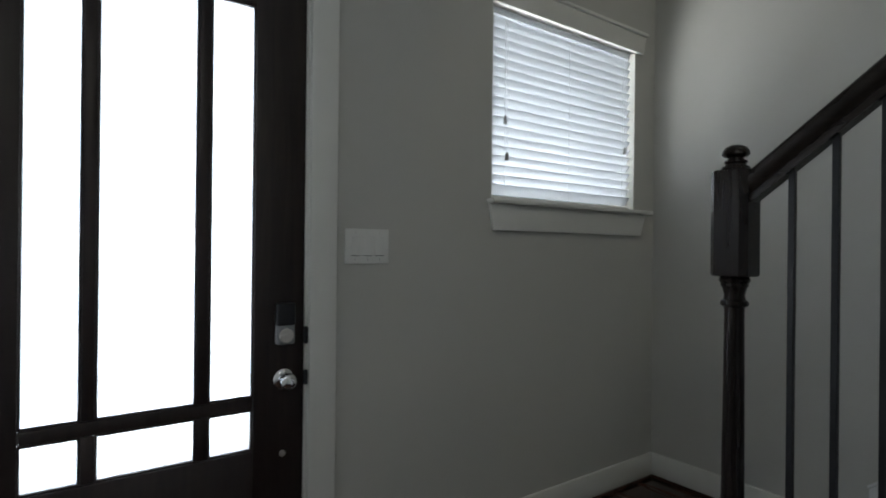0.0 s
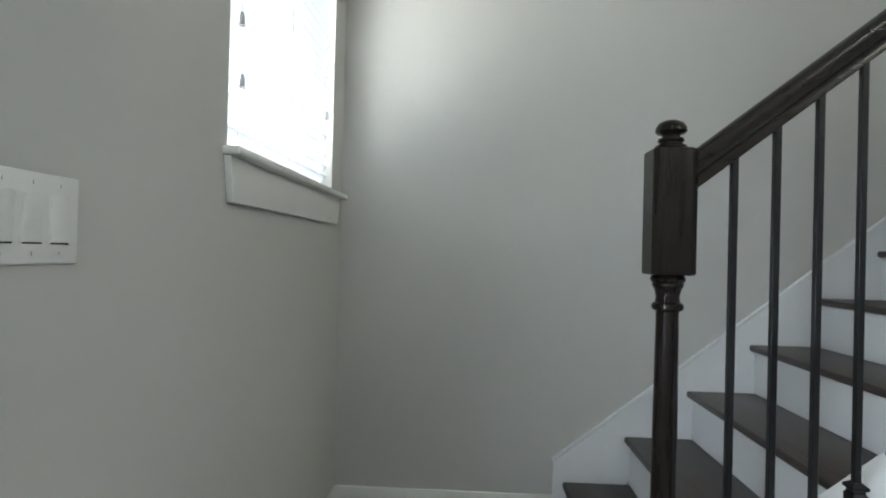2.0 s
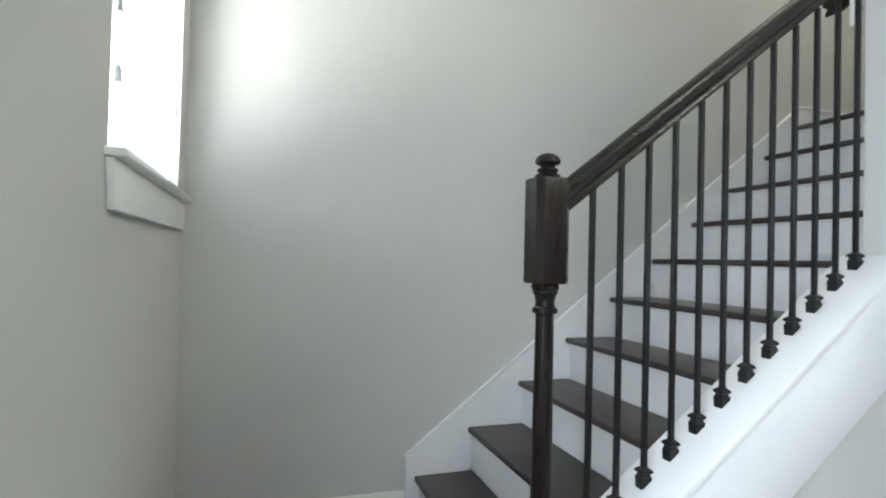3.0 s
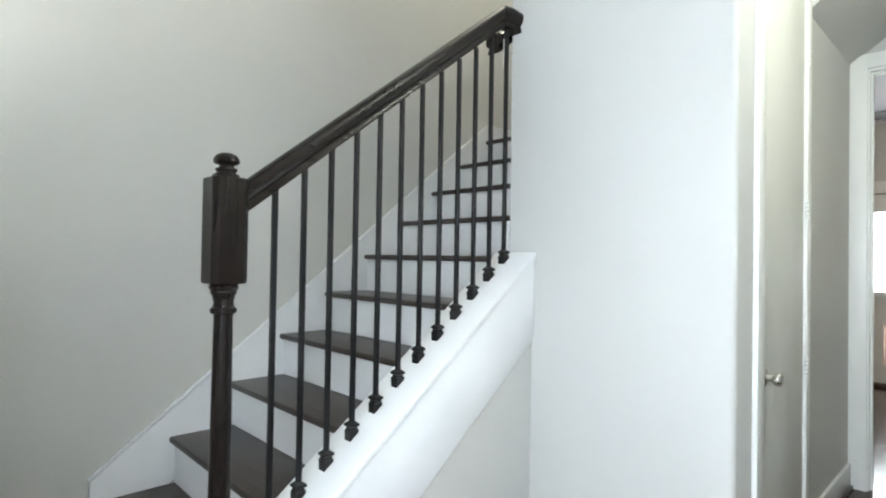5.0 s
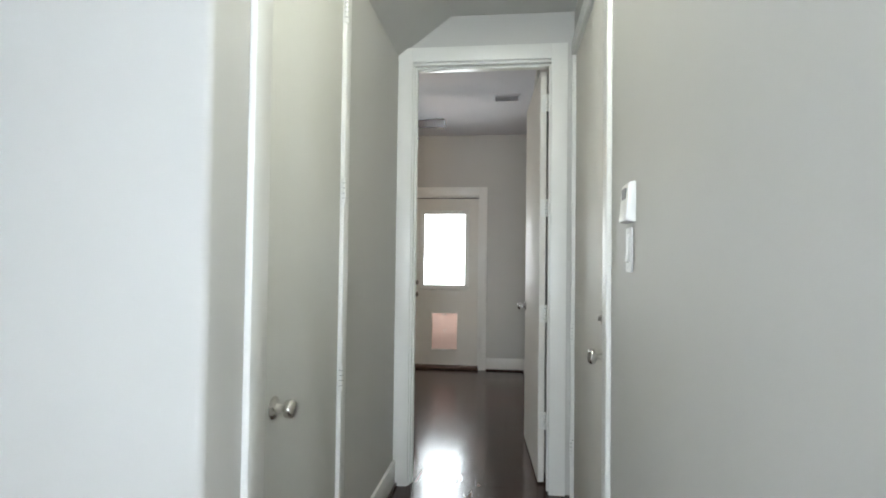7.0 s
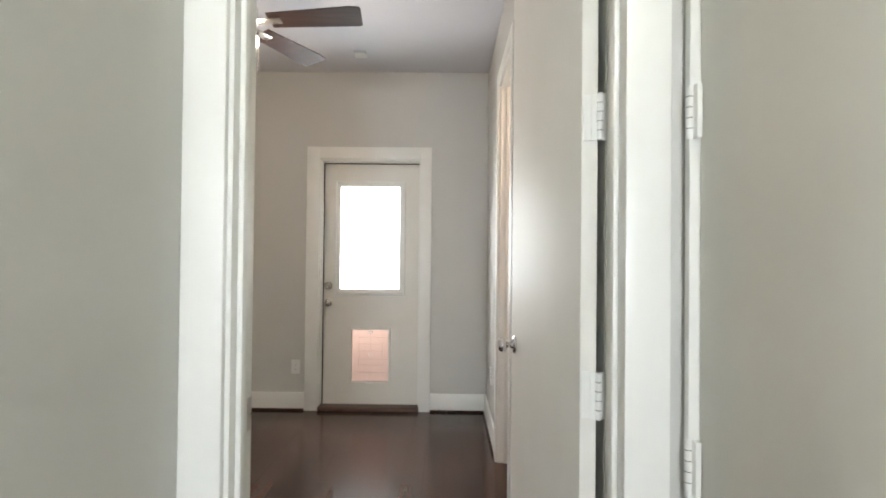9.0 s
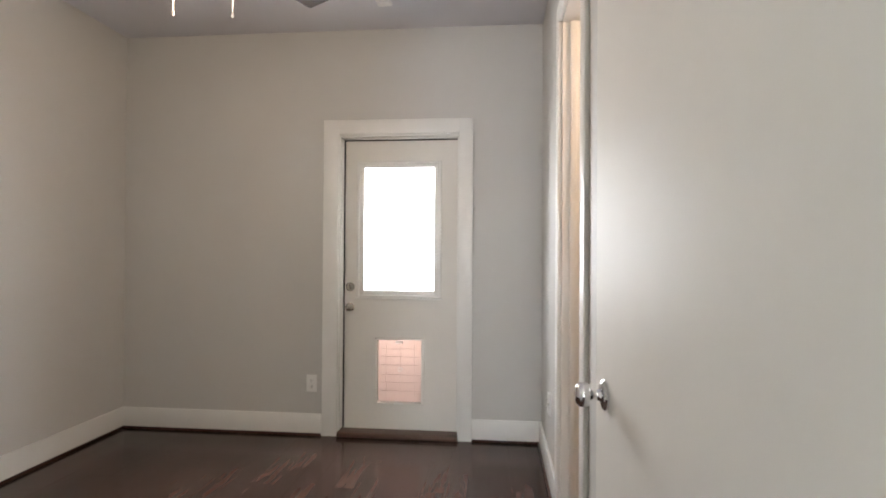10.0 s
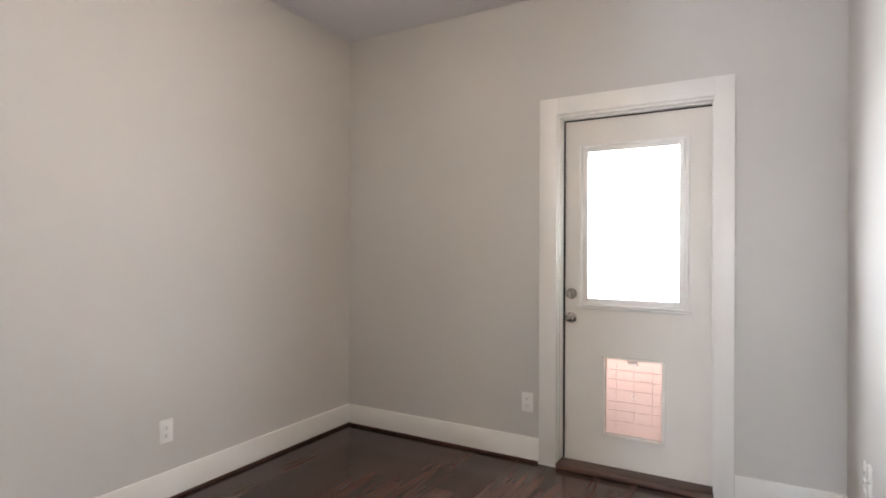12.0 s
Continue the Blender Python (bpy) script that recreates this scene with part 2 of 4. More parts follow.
# walls
solid("wall_north", boxes(
    (-0.02, 0.16, N, N + 0.16, 0, UP), (0.16, 1.17, N, N + 0.16, 2.39, UP), (1.17, 1.965, N, N + 0.16, 0, UP),
    (1.965, 2.985, N, N + 0.16, 0, 1.45), (1.965, 2.985, N, N + 0.16, 2.325, UP), (2.985, E + 0.14, N, N + 0.16, 0, UP)),
    PAINT, "light grey painted front wall with door and window", "wall")
solid("wall_east", boxes((E, E + 0.14, S - 0.16, N, 0, UP)), PAINT, "light grey painted wall beside the stairs", "wall")
solid("wall_west", boxes((W - 0.13, W, -1.61, N, 0, TOP), (W - 0.13, W, -2.625, -1.61, 2.385, TOP), (W - 0.13, W, -2.777, -2.625, 0, TOP)),
      PAINT, "light grey painted hall wall with a door", "wall")
bm = bmesh.new()
add_box(bm, HN, STAIRX, BIG - 0.11, BIG, 0, UP)
add_box(bm, HN, HE + 0.11, -0.853, BIG - 0.11, 0, TOP)
add_box(bm, HE, HE + 0.11, -0.90, -0.853, 0, TOP)
add_box(bm, HE, HE + 0.11, HD, -1.545, 0, TOP)
add_box(bm, HE, HE + 0.11, -1.545, -0.90, 2.74, TOP)
add_box(bm, STAIRX - 0.11, STAIRX, HD, BIG - 0.11, 0, UP)
bmesh.ops.remove_doubles(bm, verts=bm.verts, dist=1e-5)
es = [e for e in bm.edges if all(abs(v.co.x - HN) < 1e-4 and abs(v.co.y - BIG) < 1e-4 for v in e.verts)]
es += [e for e in bm.edges if all(abs(v.co.x - STAIRX) < 1e-4 and abs(v.co.y - BIG) < 1e-4 for v in e.verts)]
bmesh.ops.bevel(bm, geom=es, offset=0.018, segments=5, profile=0.5, affect="EDGES")
solid("wall_closet", bm, PAINT, "pale painted wall boxing in the stairs", "wall", smooth=True)
solid("wall_understair", prism([(Y1, 0.0), (BIG, 0.0), (BIG, 1.2), (0.60, 0.28)], "x", 1.806, 1.86), PAINT,
      "pale painted wall under the open stairs", "wall")
solid("wall_back_room_north", boxes(
    (WB - 0.3, 0.221, HD - 0.12, HD, 0, TOP), (0.221, 1.011, HD - 0.12, HD, 2.375, TOP), (1.011, E, HD - 0.12, HD, 0, TOP)),
    PAINT, "grey painted wall between hall and back room", "wall")
solid("wall_back_room_west", boxes(
    (WB - 0.10, WB, -4.25, -3.78, 0, TOP), (0.115, 0.235, -3.78, HD - 0.12, 0, TOP), (WB - 0.10, WB, -4.945, -4.25, 2.31, TOP), (WB - 0.10, WB, S - 0.16, -4.945, 0, TOP)),
    PAINT, "grey painted back room wall with bathroom doorway", "wall")
solid("wall_south", boxes(
    (WB - 0.10, 0.790, S - 0.16, S, 0, TOP), (0.790, 1.632, S - 0.16, S, 2.045, TOP), (1.632, E, S - 0.16, S, 0, TOP)),
    PAINT, "warm grey painted wall with the garden door", "wall")
solid("wall_stair_end", boxes((STAIRX - 0.11, E, HD - 0.12, HD, TOP, UP)), PAINT, "light grey painted wall above the stairs", "wall")
solid("wall_stair_upper", boxes((1.80, STAIRX - 0.002, BIG, N, TOP, UP)), PAINT, "light grey painted upper stairwell wall", "wall")

# ceilings
solid("ceiling_foyer", boxes((W - 0.13, 1.80, -1.70, N, TOP, TOP + 0.12)), CEILING, "white painted foyer ceiling", "ceiling")
solid("ceiling_stairwell", boxes((1.80, E + 0.14, HD - 0.12, N + 0.16, UP, UP + 0.1)), CEILING, "white painted stairwell ceiling", "ceiling")
solid("ceiling_hall", prism([(HE, 2.41), (0.793, 2.63), (W, 2.63), (W, TOP + 0.12), (HE, TOP + 0.12)], "y", HD, -1.70), PAINT,
      "painted dropped hall ceiling with a sloping side", "ceiling")
solid("ceiling_back_room", boxes((WB, E, S, HD - 0.12, BACKTOP, BACKTOP + 0.1)), CEILING, "white painted back room ceiling", "ceiling")

# floors (planks come last in the file)
floor = solid("floor", boxes((W - 0.13, E, HD - 0.13, N + 0.16, -0.12, -0.012), (WB - 0.10, E, S - 0.16, HD - 0.13, -0.12, -0.012), (-1.9, WB - 0.10, S - 0.1, -3.4, -0.12, -0.012)), SUBFLOOR,
              "red-brown hardwood plank floor with a satin sheen", "floor")
# unseen slab, added to keep the sun off the front door and window
solid("sun_blocker", boxes((-8, 8, N + 0.16, 4.6, 2.75, 2.9)), CONCRETE, "unseen slab added over the front door to block the sun", "porch roof")
solid("ground", boxes((-60, 60, -60, 60, -0.30, -0.125)), CONCRETE, "pale concrete ground outside the doors", "ground")


# ---- trim ----
def baseboard(name, x0, x1, y0, y1, h, thick_axis, shoe=True, sx=1):
    """A white board with an eased top, and a dark shoe moulding in front of it."""
    root = thing(name, Matrix(), "white painted baseboard with dark shoe moulding", "baseboard", kind="structure")
    part("board", add_box(bmesh.new(), x0, x1, y0, y1, 0.0, h, bevel=0.003), TRIM, root)
    if shoe:
        d = 0.012
        b = {"x": (x0 - (d if sx < 0 else -0.015), x1 + (d if sx > 0 else -0.015), y0, y1), "y": (x0, x1, y0 - (d if sx < 0 else -0.015), y1 + (d if sx > 0 else -0.015))}[thick_axis]
        part("shoe_moulding", add_box(bmesh.new(), *b, 0.0, 0.018, bevel=0.005), FLOORWOOD, root, "dark stained shoe moulding")
    return root


T = 0.015
baseboard("baseboard", 1.247, E - T, N - T, N, 0.134, "y", sx=-1)
baseboard("baseboard", E - T, E, 0.645, N, 0.134, "x", sx=-1)
baseboard("baseboard", W, W + T, -1.53, N, 0.134, "x", sx=1)
baseboard("baseboard", HE - T, HE, HD, -1.625, 0.140, "x", sx=-1)
baseboard("baseboard", HN + 0.02, 1.806, BIG, BIG + T, 0.134, "y", sx=1)
baseboard("baseboard", 1.791, 1.806, BIG + T, 0.55, 0.134, "x", sx=-1)
baseboard("baseboard", 1.726, E - T, S, S + T, 0.146, "y", sx=1)
baseboard("baseboard", WB + T, 0.712, S, S + T, 0.146, "y", sx=1)
baseboard("baseboard", E - T, E, S, HD - 0.12, 0.146, "x", sx=-1)
baseboard("baseboard", WB, WB + T, S, -5.022, 0.146, "x", sx=1)
baseboard("baseboard", WB, WB + T, -4.010, -3.78, 0.146, "x", sx=1)
baseboard("baseboard", 1.10, E - T, HD - 0.135, HD - 0.12, 0.146, "y", sx=-1)


# ---- hardware ----
def along(axis):
    return {"x": Matrix.Rotation(radians(90), 4, "Y"), "-x": Matrix.Rotation(radians(-90), 4, "Y"), "y": Matrix.Rotation(radians(-90), 4, "X"), "-y": Matrix.Rotation(radians(90), 4, "X")}[axis]


def knob(parent, x, y, z, axis, mat, name="door_knob", r=0.0245, k=1.0):
    """A turned rose, neck and mushroom knob, standing out along an axis."""
    m = Matrix.Translation((x, y, z)) @ along(axis) @ Matrix.Scale(k, 4)
    rose = part(name, lathe([(0, 0), (0.030, 0), (0.031, 0.004), (0.027, 0.008), (0.014, 0.011), (0.0105, 0.016), (0.0100, 0.026), (0.013, 0.031), (r * 0.93, 0.036), (r, 0.045), (r * 0.96, 0.053), (r * 0.75, 0.059), (r * 0.35, 0.0615), (0, 0.062)], m=m), mat, parent, "polished round door knob")
    return rose


def deadbolt(parent, x, y, z, axis, mat):
    m = Matrix.Translation((x, y, z)) @ along(axis)
    ob = part("deadbolt", lathe([(0, 0), (0.031, 0), (0.031, 0.006), (0.026, 0.012), (0.0, 0.0125)], m=m), mat, parent)
    part("thumb_turn", add_box(bmesh.new(), -0.005, 0.005, -0.018, 0.018, 0.012, 0.026, bevel=0.003, m=m @ Matrix.Rotation(radians(35), 4, "Z")), mat, ob)
    return ob


def hinge(parent, x, y, z, mat=TRIM, h=0.09):
    """Two painted leaves and a knuckle in five pieces."""
    ob = part("hinge", lathe([(0, -h / 2), (0.0065, -h / 2), (0.0065, h / 2), (0, h / 2)], 12, Matrix.Translation((x, y, z))), mat, parent)
    for k in range(1, 5):
        part("knuckle_gap", lathe([(0.0050, -0.0006), (0.0068, -0.0006), (0.0068, 0.0006), (0.0050, 0.0006)], 12, Matrix.Translation((x, y, z - h / 2 + k * h / 5))), DARKGAP, ob)
    return ob


# ---- front door ----
door = thing("door_1", Matrix(), "dark stained wooden front door with bright frosted panes", "door", kind="structure")
DX0, DX1, DY0, DY1, DTOP = 0.193, 1.137, 1.662, 1.706, 2.36
COLS = [(0.363, 0.500), (0.535, 0.797), (0.833, 0.970)]
ROWS = [(0.585, 0.720), (0.760, 2.040)]
part("stile", add_box(bmesh.new(), DX0, COLS[0][0], DY0, DY1, 0.02, DTOP, bevel=0.002), FRONTDOOR, door)
part("stile", add_box(bmesh.new(), COLS[2][1], DX1, DY0, DY1, 0.02, DTOP, bevel=0.002), FRONTDOOR, door)
part("rail", add_box(bmesh.new(), COLS[0][0], COLS[2][1], DY0, DY1, 0.02, ROWS[0][0], bevel=0.002), FRONTDOOR, door)
part("rail", add_box(bmesh.new(), COLS[0][0], COLS[2][1], DY0, DY1, ROWS[1][1], DTOP, bevel=0.002), FRONTDOOR, door)
part("muntin", add_box(bmesh.new(), COLS[0][0], COLS[2][1], DY0 + 0.003, DY1 - 0.003, ROWS[0][1], ROWS[1][0], bevel=0.006), FRONTDOOR, door)
for a, b in ((0, 1), (1, 2)):
    for r0, r1 in ROWS:
        part("muntin", add_box(bmesh.new(), COLS[a][1], COLS[b][0], DY0 + 0.003, DY1 - 0.003, r0, r1, bevel=0.006), FRONTDOOR, door)
for c0, c1 in COLS:
    for r0, r1 in ROWS:
        p = part("pane", add_box(bmesh.new(), c0 - 0.004, c1 + 0.004, 1.680, 1.686, r0 - 0.004, r1 + 0.004), FROSTED, door, "frosted glass pane")
        p.visible_shadow = False
        for q in ((c0, c0 + 0.007, r0, r1), (c1 - 0.007, c1, r0, r1), (c0 + 0.007, c1 - 0.007, r0, r0 + 0.007), (c0 + 0.007, c1 - 0.007, r1 - 0.007, r1)):
            part("glazing_bead", add_box(bmesh.new(), q[0], q[1], DY0 + 0.006, 1.680, q[2], q[3], bevel=0.002), FRONTDOOR, p)
jam = thing("door_frame_1", Matrix(), "white painted front door frame and flat casing", "door frame", kind="structure")
part("jamb", boxes((1.139, 1.17, N - 0.002, N + 0.16, 0, DTOP + 0.03)), TRIM, jam)
part("jamb", boxes((0.16, 0.191, N - 0.002, N + 0.16, 0, DTOP + 0.03)), TRIM, jam)
part("jamb", boxes((0.191, 1.139, N - 0.002, N + 0.16, DTOP + 0.003, DTOP + 0.03)), TRIM, jam)
part("casing", add_box(bmesh.new(), 1.147, 1.245, N - 0.02, N, 0, 2.46, bevel=0.003), TRIM, jam)
part("casing", add_box(bmesh.new(), W, 1.147, N - 0.02, N, DTOP + 0.01, 2.46, bevel=0.003), TRIM, jam)
part("weather_strip", boxes((1.137, 1.1395, 1.664, 1.674, 0.02, DTOP)), DARKGAP, jam, smooth=False)
for z, h in ((0.955, 0.030), (0.812, 0.026)):
    part("strike_plate", add_box(bmesh.new(), 1.128, 1.144, N - 0.018, N - 0.0025, z - h, z + h, bevel=0.007, seg=3), BLACKPLASTIC, jam, "dark bronze strike plate")
part("threshold", add_box(bmesh.new(), 0.16, 1.17, N - 0.01, N + 0.16, -0.01, 0.018, bevel=0.004), NICKEL, jam)
lock = part("keypad_lock", add_box(bmesh.new(), 1.036, 1.098, 1.632, DY0, 0.928, 1.062, bevel=0.008, seg=3), GREYPLASTIC, door, "grey and black electronic door lock")
part("battery_cover", add_box(bmesh.new(), 1.035, 1.099, 1.629, DY0 - 0.002, 0.990, 1.066, bevel=0.008, seg=3), BLACKPLASTIC, lock, "glossy black cover")
part("turn_ring", lathe([(0, 0), (0.024, 0), (0.024, 0.004), (0.021, 0.006), (0.019, 0.005), (0, 0.005)], m=Matrix.Translation((1.067, 1.632, 0.959)) @ along("-y")), NICKEL, lock)
part("thumb_turn", add_box(bmesh.new(), -0.021, 0.021, -0.006, 0.006, 0.003, 0.013, bevel=0.003, m=Matrix.Translation((1.067, 1.632, 0.959)) @ along("-y") @ Matrix.Rotation(radians(8), 4, "Z")), NICKEL, lock)
knob(door, 1.068, DY0, 0.81, "-y", CHROME, k=1.1)
part("bore_plug", lathe([(0, 0), (0.011, 0), (0.011, 0.003), (0.008, 0.005), (0, 0.005)], m=Matrix.Translation((1.068, DY0, 0.56)) @ along("-y")), NICKEL, door)

# ---- stair window with blinds ----
win = thing("window_1", Matrix(), "white window with stool, apron and head casing", "window", kind="structure")
part("window_frame", boxes((1.965, 2.005, N + 0.085, N + 0.13, 1.47, 2.325), (2.945, 2.985, N + 0.085, N + 0.13, 1.47, 2.325), (2.005, 2.945, N + 0.085, N + 0.13, 1.47, 1.488), (2.005, 2.945, N + 0.085, N + 0.13, 2.285, 2.325)), TRIM, win)
pn = part("pane", boxes((2.005, 2.945, N + 0.105, N + 0.11, 1.488, 2.285)), CLEAR, win)
pn.visible_shadow = False
part("window_sill", add_box(bmesh.new(), 1.943, 3.098, N - 0.045, N + 0.085, 1.450, 1.472, bevel=0.007, seg=3), TRIM, win)
part("apron", prism([(1.972, 1.336), (3.018, 1.336), (3.062, 1.449), (1.948, 1.449)], "y", N - 0.02, N - 0.001, bevel=0.002), TRIM, win)
part("head_casing", prism([(1.962, 2.318), (3.028, 2.318), (3.052, 2.415), (1.938, 2.415)], "y", N - 0.022, N - 0.001, bevel=0.002), TRIM, win)
part("head_cap", add_box(bmesh.new(), 1.930, 3.060, N - 0.034, N - 0.001, 2.416, 2.432, bevel=0.004), TRIM, win)
part("side_return", boxes((1.965, 1.971, N + 0.001, N + 0.085, 1.472, 2.318)), TRIM, win)
part("side_return", boxes((2.979, 2.985, N + 0.001, N + 0.085, 1.472, 2.318)), TRIM, win)

blind = thing("window_blind", Matrix(), "white horizontal slat blind, closed, in the stair window", "window blind")
BYC = N + 0.042
part("headrail", add_box(bmesh.new(), 1.975, 2.975, BYC - 0.010, BYC + 0.027, 2.292, 2.322, bevel=0.003), SLAT, blind)
PITCH, SLATS = 0.0432, 19
slat_bm = bmesh.new()
prof = [(-0.0255 + 0.051 * i / 6, 0.0026 * (1 - ((i - 3) / 3) ** 2)) for i in range(7)]
lo = [(a, b - 0.0034) for a, b in prof]
tilt = radians(61)
outline = [(a * math.cos(tilt) + b * math.sin(tilt), -a * math.sin(tilt) + b * math.cos(tilt)) for a, b in prof + lo[::-1]]
va = [slat_bm.verts.new((1.973, y, z)) for y, z in outline]
vb = [slat_bm.verts.new((2.977, y, z)) for y, z in outline]
k = len(va)
for i in range(k):
    slat_bm.faces.new((va[i], va[(i + 1) % k], vb[(i + 1) % k], vb[i]))
slat_bm.faces.new(va), slat_bm.faces.new(vb)
bmesh.ops.recalc_face_normals(slat_bm, faces=slat_bm.faces)
first = part("slat", slat_bm, SLAT, blind)
first.data.materials.append(PLATE)
for i in (6, 13):                                 # the two long edges are solid, not translucent
    first.data.polygons[i].material_index = 1
first.location = (0, BYC, 1.520)
for i in range(1, SLATS):
    o = new("slat", first.data)
    o.parent = blind
    o.location = (0, BYC + random.uniform(-0.0006, 0.0006), 1.520 + i * PITCH)
    o.rotation_euler = (radians(random.uniform(-1.5, 1.5)), 0, 0)
part("bottom_rail", add_box(bmesh.new(), 1.977, 2.967, BYC - 0.022, BYC + 0.022, 1.474, 1.490, bevel=0.004), PLATE, blind)
for x in (2.055, 2.475, 2.895):
    part("ladder_cord", boxes((x - 0.0007, x + 0.0007, BYC - 0.029, BYC - 0.028, 1.485, 2.27)), CORD, blind)
for x, z in ((2.052, 1.825), (2.064, 1.665), (2.905, 1.785)):
    c = part("pull_cord", boxes((x - 0.0007, x + 0.0007, BYC - 0.036, BYC - 0.035, z, 2.28)), CORD, blind)
    part("tassel", lathe([(0, 0.018), (0.004, 0.018), (0.0075, 0.004), (0.0075, -0.008), (0.009, -0.018), (0, -0.018)], 12, Matrix.Translation((x, BYC - 0.035, z))), TASSEL, c, "small grey cord tassel")

# ---- switches, sockets ----
def switch_plate(m, gangs, label, group=""):
    """A plate with rockers; the wall lies in its xz plane, it looks along -y."""
    w = 0.070 + 0.055 * (gangs - 1)
    root = thing("switch_plate", m, label, "light switch", group)
    part("plate", add_box(bmesh.new(), -w / 2, w / 2, -0.006, 0, -0.064, 0.064, bevel=0.0035, seg=3), PLATE, root)
    for i in range(gangs):
        x = (i - (gangs - 1) / 2) * 0.050
        part("rocker_frame", add_box(bmesh.new(), x - 0.019, x + 0.019, -0.0075, -0.005, -0.036, 0.036, bevel=0.001), PLATE, root)
        up = i == gangs - 1
        rk = prism([(-0.006, -0.033), (-0.0125 if up else -0.009, -0.033), (-0.0085, 0.0), (-0.0085 if up else -0.0125, 0.033), (-0.006, 0.033)], "x", x - 0.0165, x + 0.0165, bevel=0.0008)
        part("rocker", rk, PLATE, root)
        part("rocker_gap", boxes((x - 0.0165, x + 0.0165, -0.0082, -0.0074, -0.0355, -0.0335)), DARKGAP, root, smooth=False)
        for z in (-0.049, 0.049):
            sc = part("screw", lathe([(0, 0), (0.0035, 0), (0.003, 0.0012), (0, 0.0014)], 12, Matrix.Translation((x, -0.0058, z)) @ along("-y")), PLATE, root)
            part("screw_slot", boxes((x - 0.0005, x + 0.0005, -0.0075, -0.0071, z - 0.0028, z + 0.0028)), GREYPLASTIC, sc, smooth=False)
    return root


def outlet(m, label):
    root = thing("wall_outlet", m, label, "wall outlet", "wall outlets")
    part("plate", add_box(bmesh.new(), -0.036, 0.036, -0.006, 0, -0.058, 0.058, bevel=0.003, seg=3), PLATE, root)
    for z in (-0.020, 0.020):
        f = part("socket_face", add_box(bmesh.new(), -0.0165, 0.0165, -0.009, -0.005, z - 0.014, z + 0.014, bevel=0.003), PLATE, root)
        for x, h in ((-0.006, 0.0045), (0.006, 0.0035)):
            part("slot", boxes((x - 0.001, x + 0.001, -0.0095, -0.0088, z + 0.001 - h, z + 0.003 + h)), DARKGAP, f, smooth=False)
        part("ground_hole", boxes((-0.002, 0.002, -0.0095, -0.0088, z - 0.0105, z - 0.007)), DARKGAP, f, smooth=False)
    part("screw", lathe([(0, 0), (0.003, 0), (0.0025, 0.001), (0, 0.0012)], 12, Matrix.Translation((0, -0.0058, 0)) @ along("-y")), PLATE, root)
    return root


switch_plate(pose(1.370, N, 1.259), 3, "white three-gang rocker switch plate by the front door")
outlet(pose(1.799, S, 0.349, 0, 0, 180), "white wall outlet beside the garden door casing")
outlet(pose(E, -4.598, 0.345, 0, 0, -90), "white wall outlet low on the side wall")
outlet(pose(WB, -5.50, 0.400, 0, 0, 90), "white wall outlet near the bathroom doorway")
jack = thing("wall_jack", pose(WB, -5.40, 0.420, 0, 0, 90), "white cable jack plate near the bathroom doorway", "wall jack")
part("plate", add_box(bmesh.new(), -0.036, 0.036, -0.006, 0, -0.058, 0.058, bevel=0.003, seg=3), PLATE, jack)
part("connector", lathe([(0, 0), (0.005, 0), (0.005, 0.012), (0.002, 0.012), (0, 0.011)], 12, Matrix.Translation((0, -0.006, 0)) @ along("-y")), NICKEL, jack)

# ---- stairs ----
stairs = thing("staircase", Matrix(), "straight stairs with dark wooden treads and white risers", "staircase", kind="structure")
COUNT = 10                                       # the tenth is the landing
XI = 1.995
tread_bm = lambda x0, deep: add_box(bmesh.new(), x0, E - 0.018, -deep, 0.0, -0.028, 0.0, bevel=0.009, seg=3)
for i in range(COUNT):
    y, z = Y1 - RUN * i, Z1 + RISE * i
    x0 = XI if y - RUN > BIG else STAIRX
    t = part("tread" if i < COUNT - 1 else "landing", tread_bm(x0, RUN + 0.032 if i < COUNT - 1 else y - HD - 0.001), TREADWOOD, stairs, "dark stained wooden tread" if i == 0 else "")
    t.location = (0, y, z)
    part("riser", add_box(bmesh.new(), x0, E - 0.018, y - 0.045, y - 0.027, z - RISE + (0.0 if i else 0.013), z - 0.028), STAIR_WHITE, stairs, smooth=False)
    part("cove_moulding", add_box(bmesh.new(), x0, E - 0.018, y - 0.028, y - 0.017, z - 0.040, z - 0.0285, bevel=0.004), STAIR_WHITE, stairs)
SL = RISE / RUN
skirt_top = lambda y: 0.292 + 0.785 * (0.644 - y)
LEND = -1.84                                      # where the skirt board meets the landing's baseboard
part("skirt_board", prism([(0.644, 0.0), (0.644, 0.292), (LEND, skirt_top(LEND)), (HD + 0.001, skirt_top(LEND)), (HD + 0.001, 1.6), (LEND, 1.6)], "x", E - 0.018, E - 0.0005), STAIR_WHITE, stairs, smooth=False)
part("skirt_cap", prism([(0.650, 0.292), (0.650, 0.304), (LEND, skirt_top(LEND) + 0.014), (HD + 0.001, skirt_top(LEND) + 0.014), (HD + 0.001, skirt_top(LEND)), (LEND, skirt_top(LEND))], "x", E - 0.024, E - 0.0005, bevel=0.003), STAIR_WHITE, stairs)
cap_top = lambda y: 1.292 - 0.76 * (y + 0.62)
part("curb", prism([(0.575, 0.0), (0.575, cap_top(0.575) - 0.024), (BIG + 0.001, cap_top(BIG) - 0.024), (BIG + 0.001, 0.7)], "x", 1.862, 1.985), STAIR_WHITE, stairs, smooth=False)
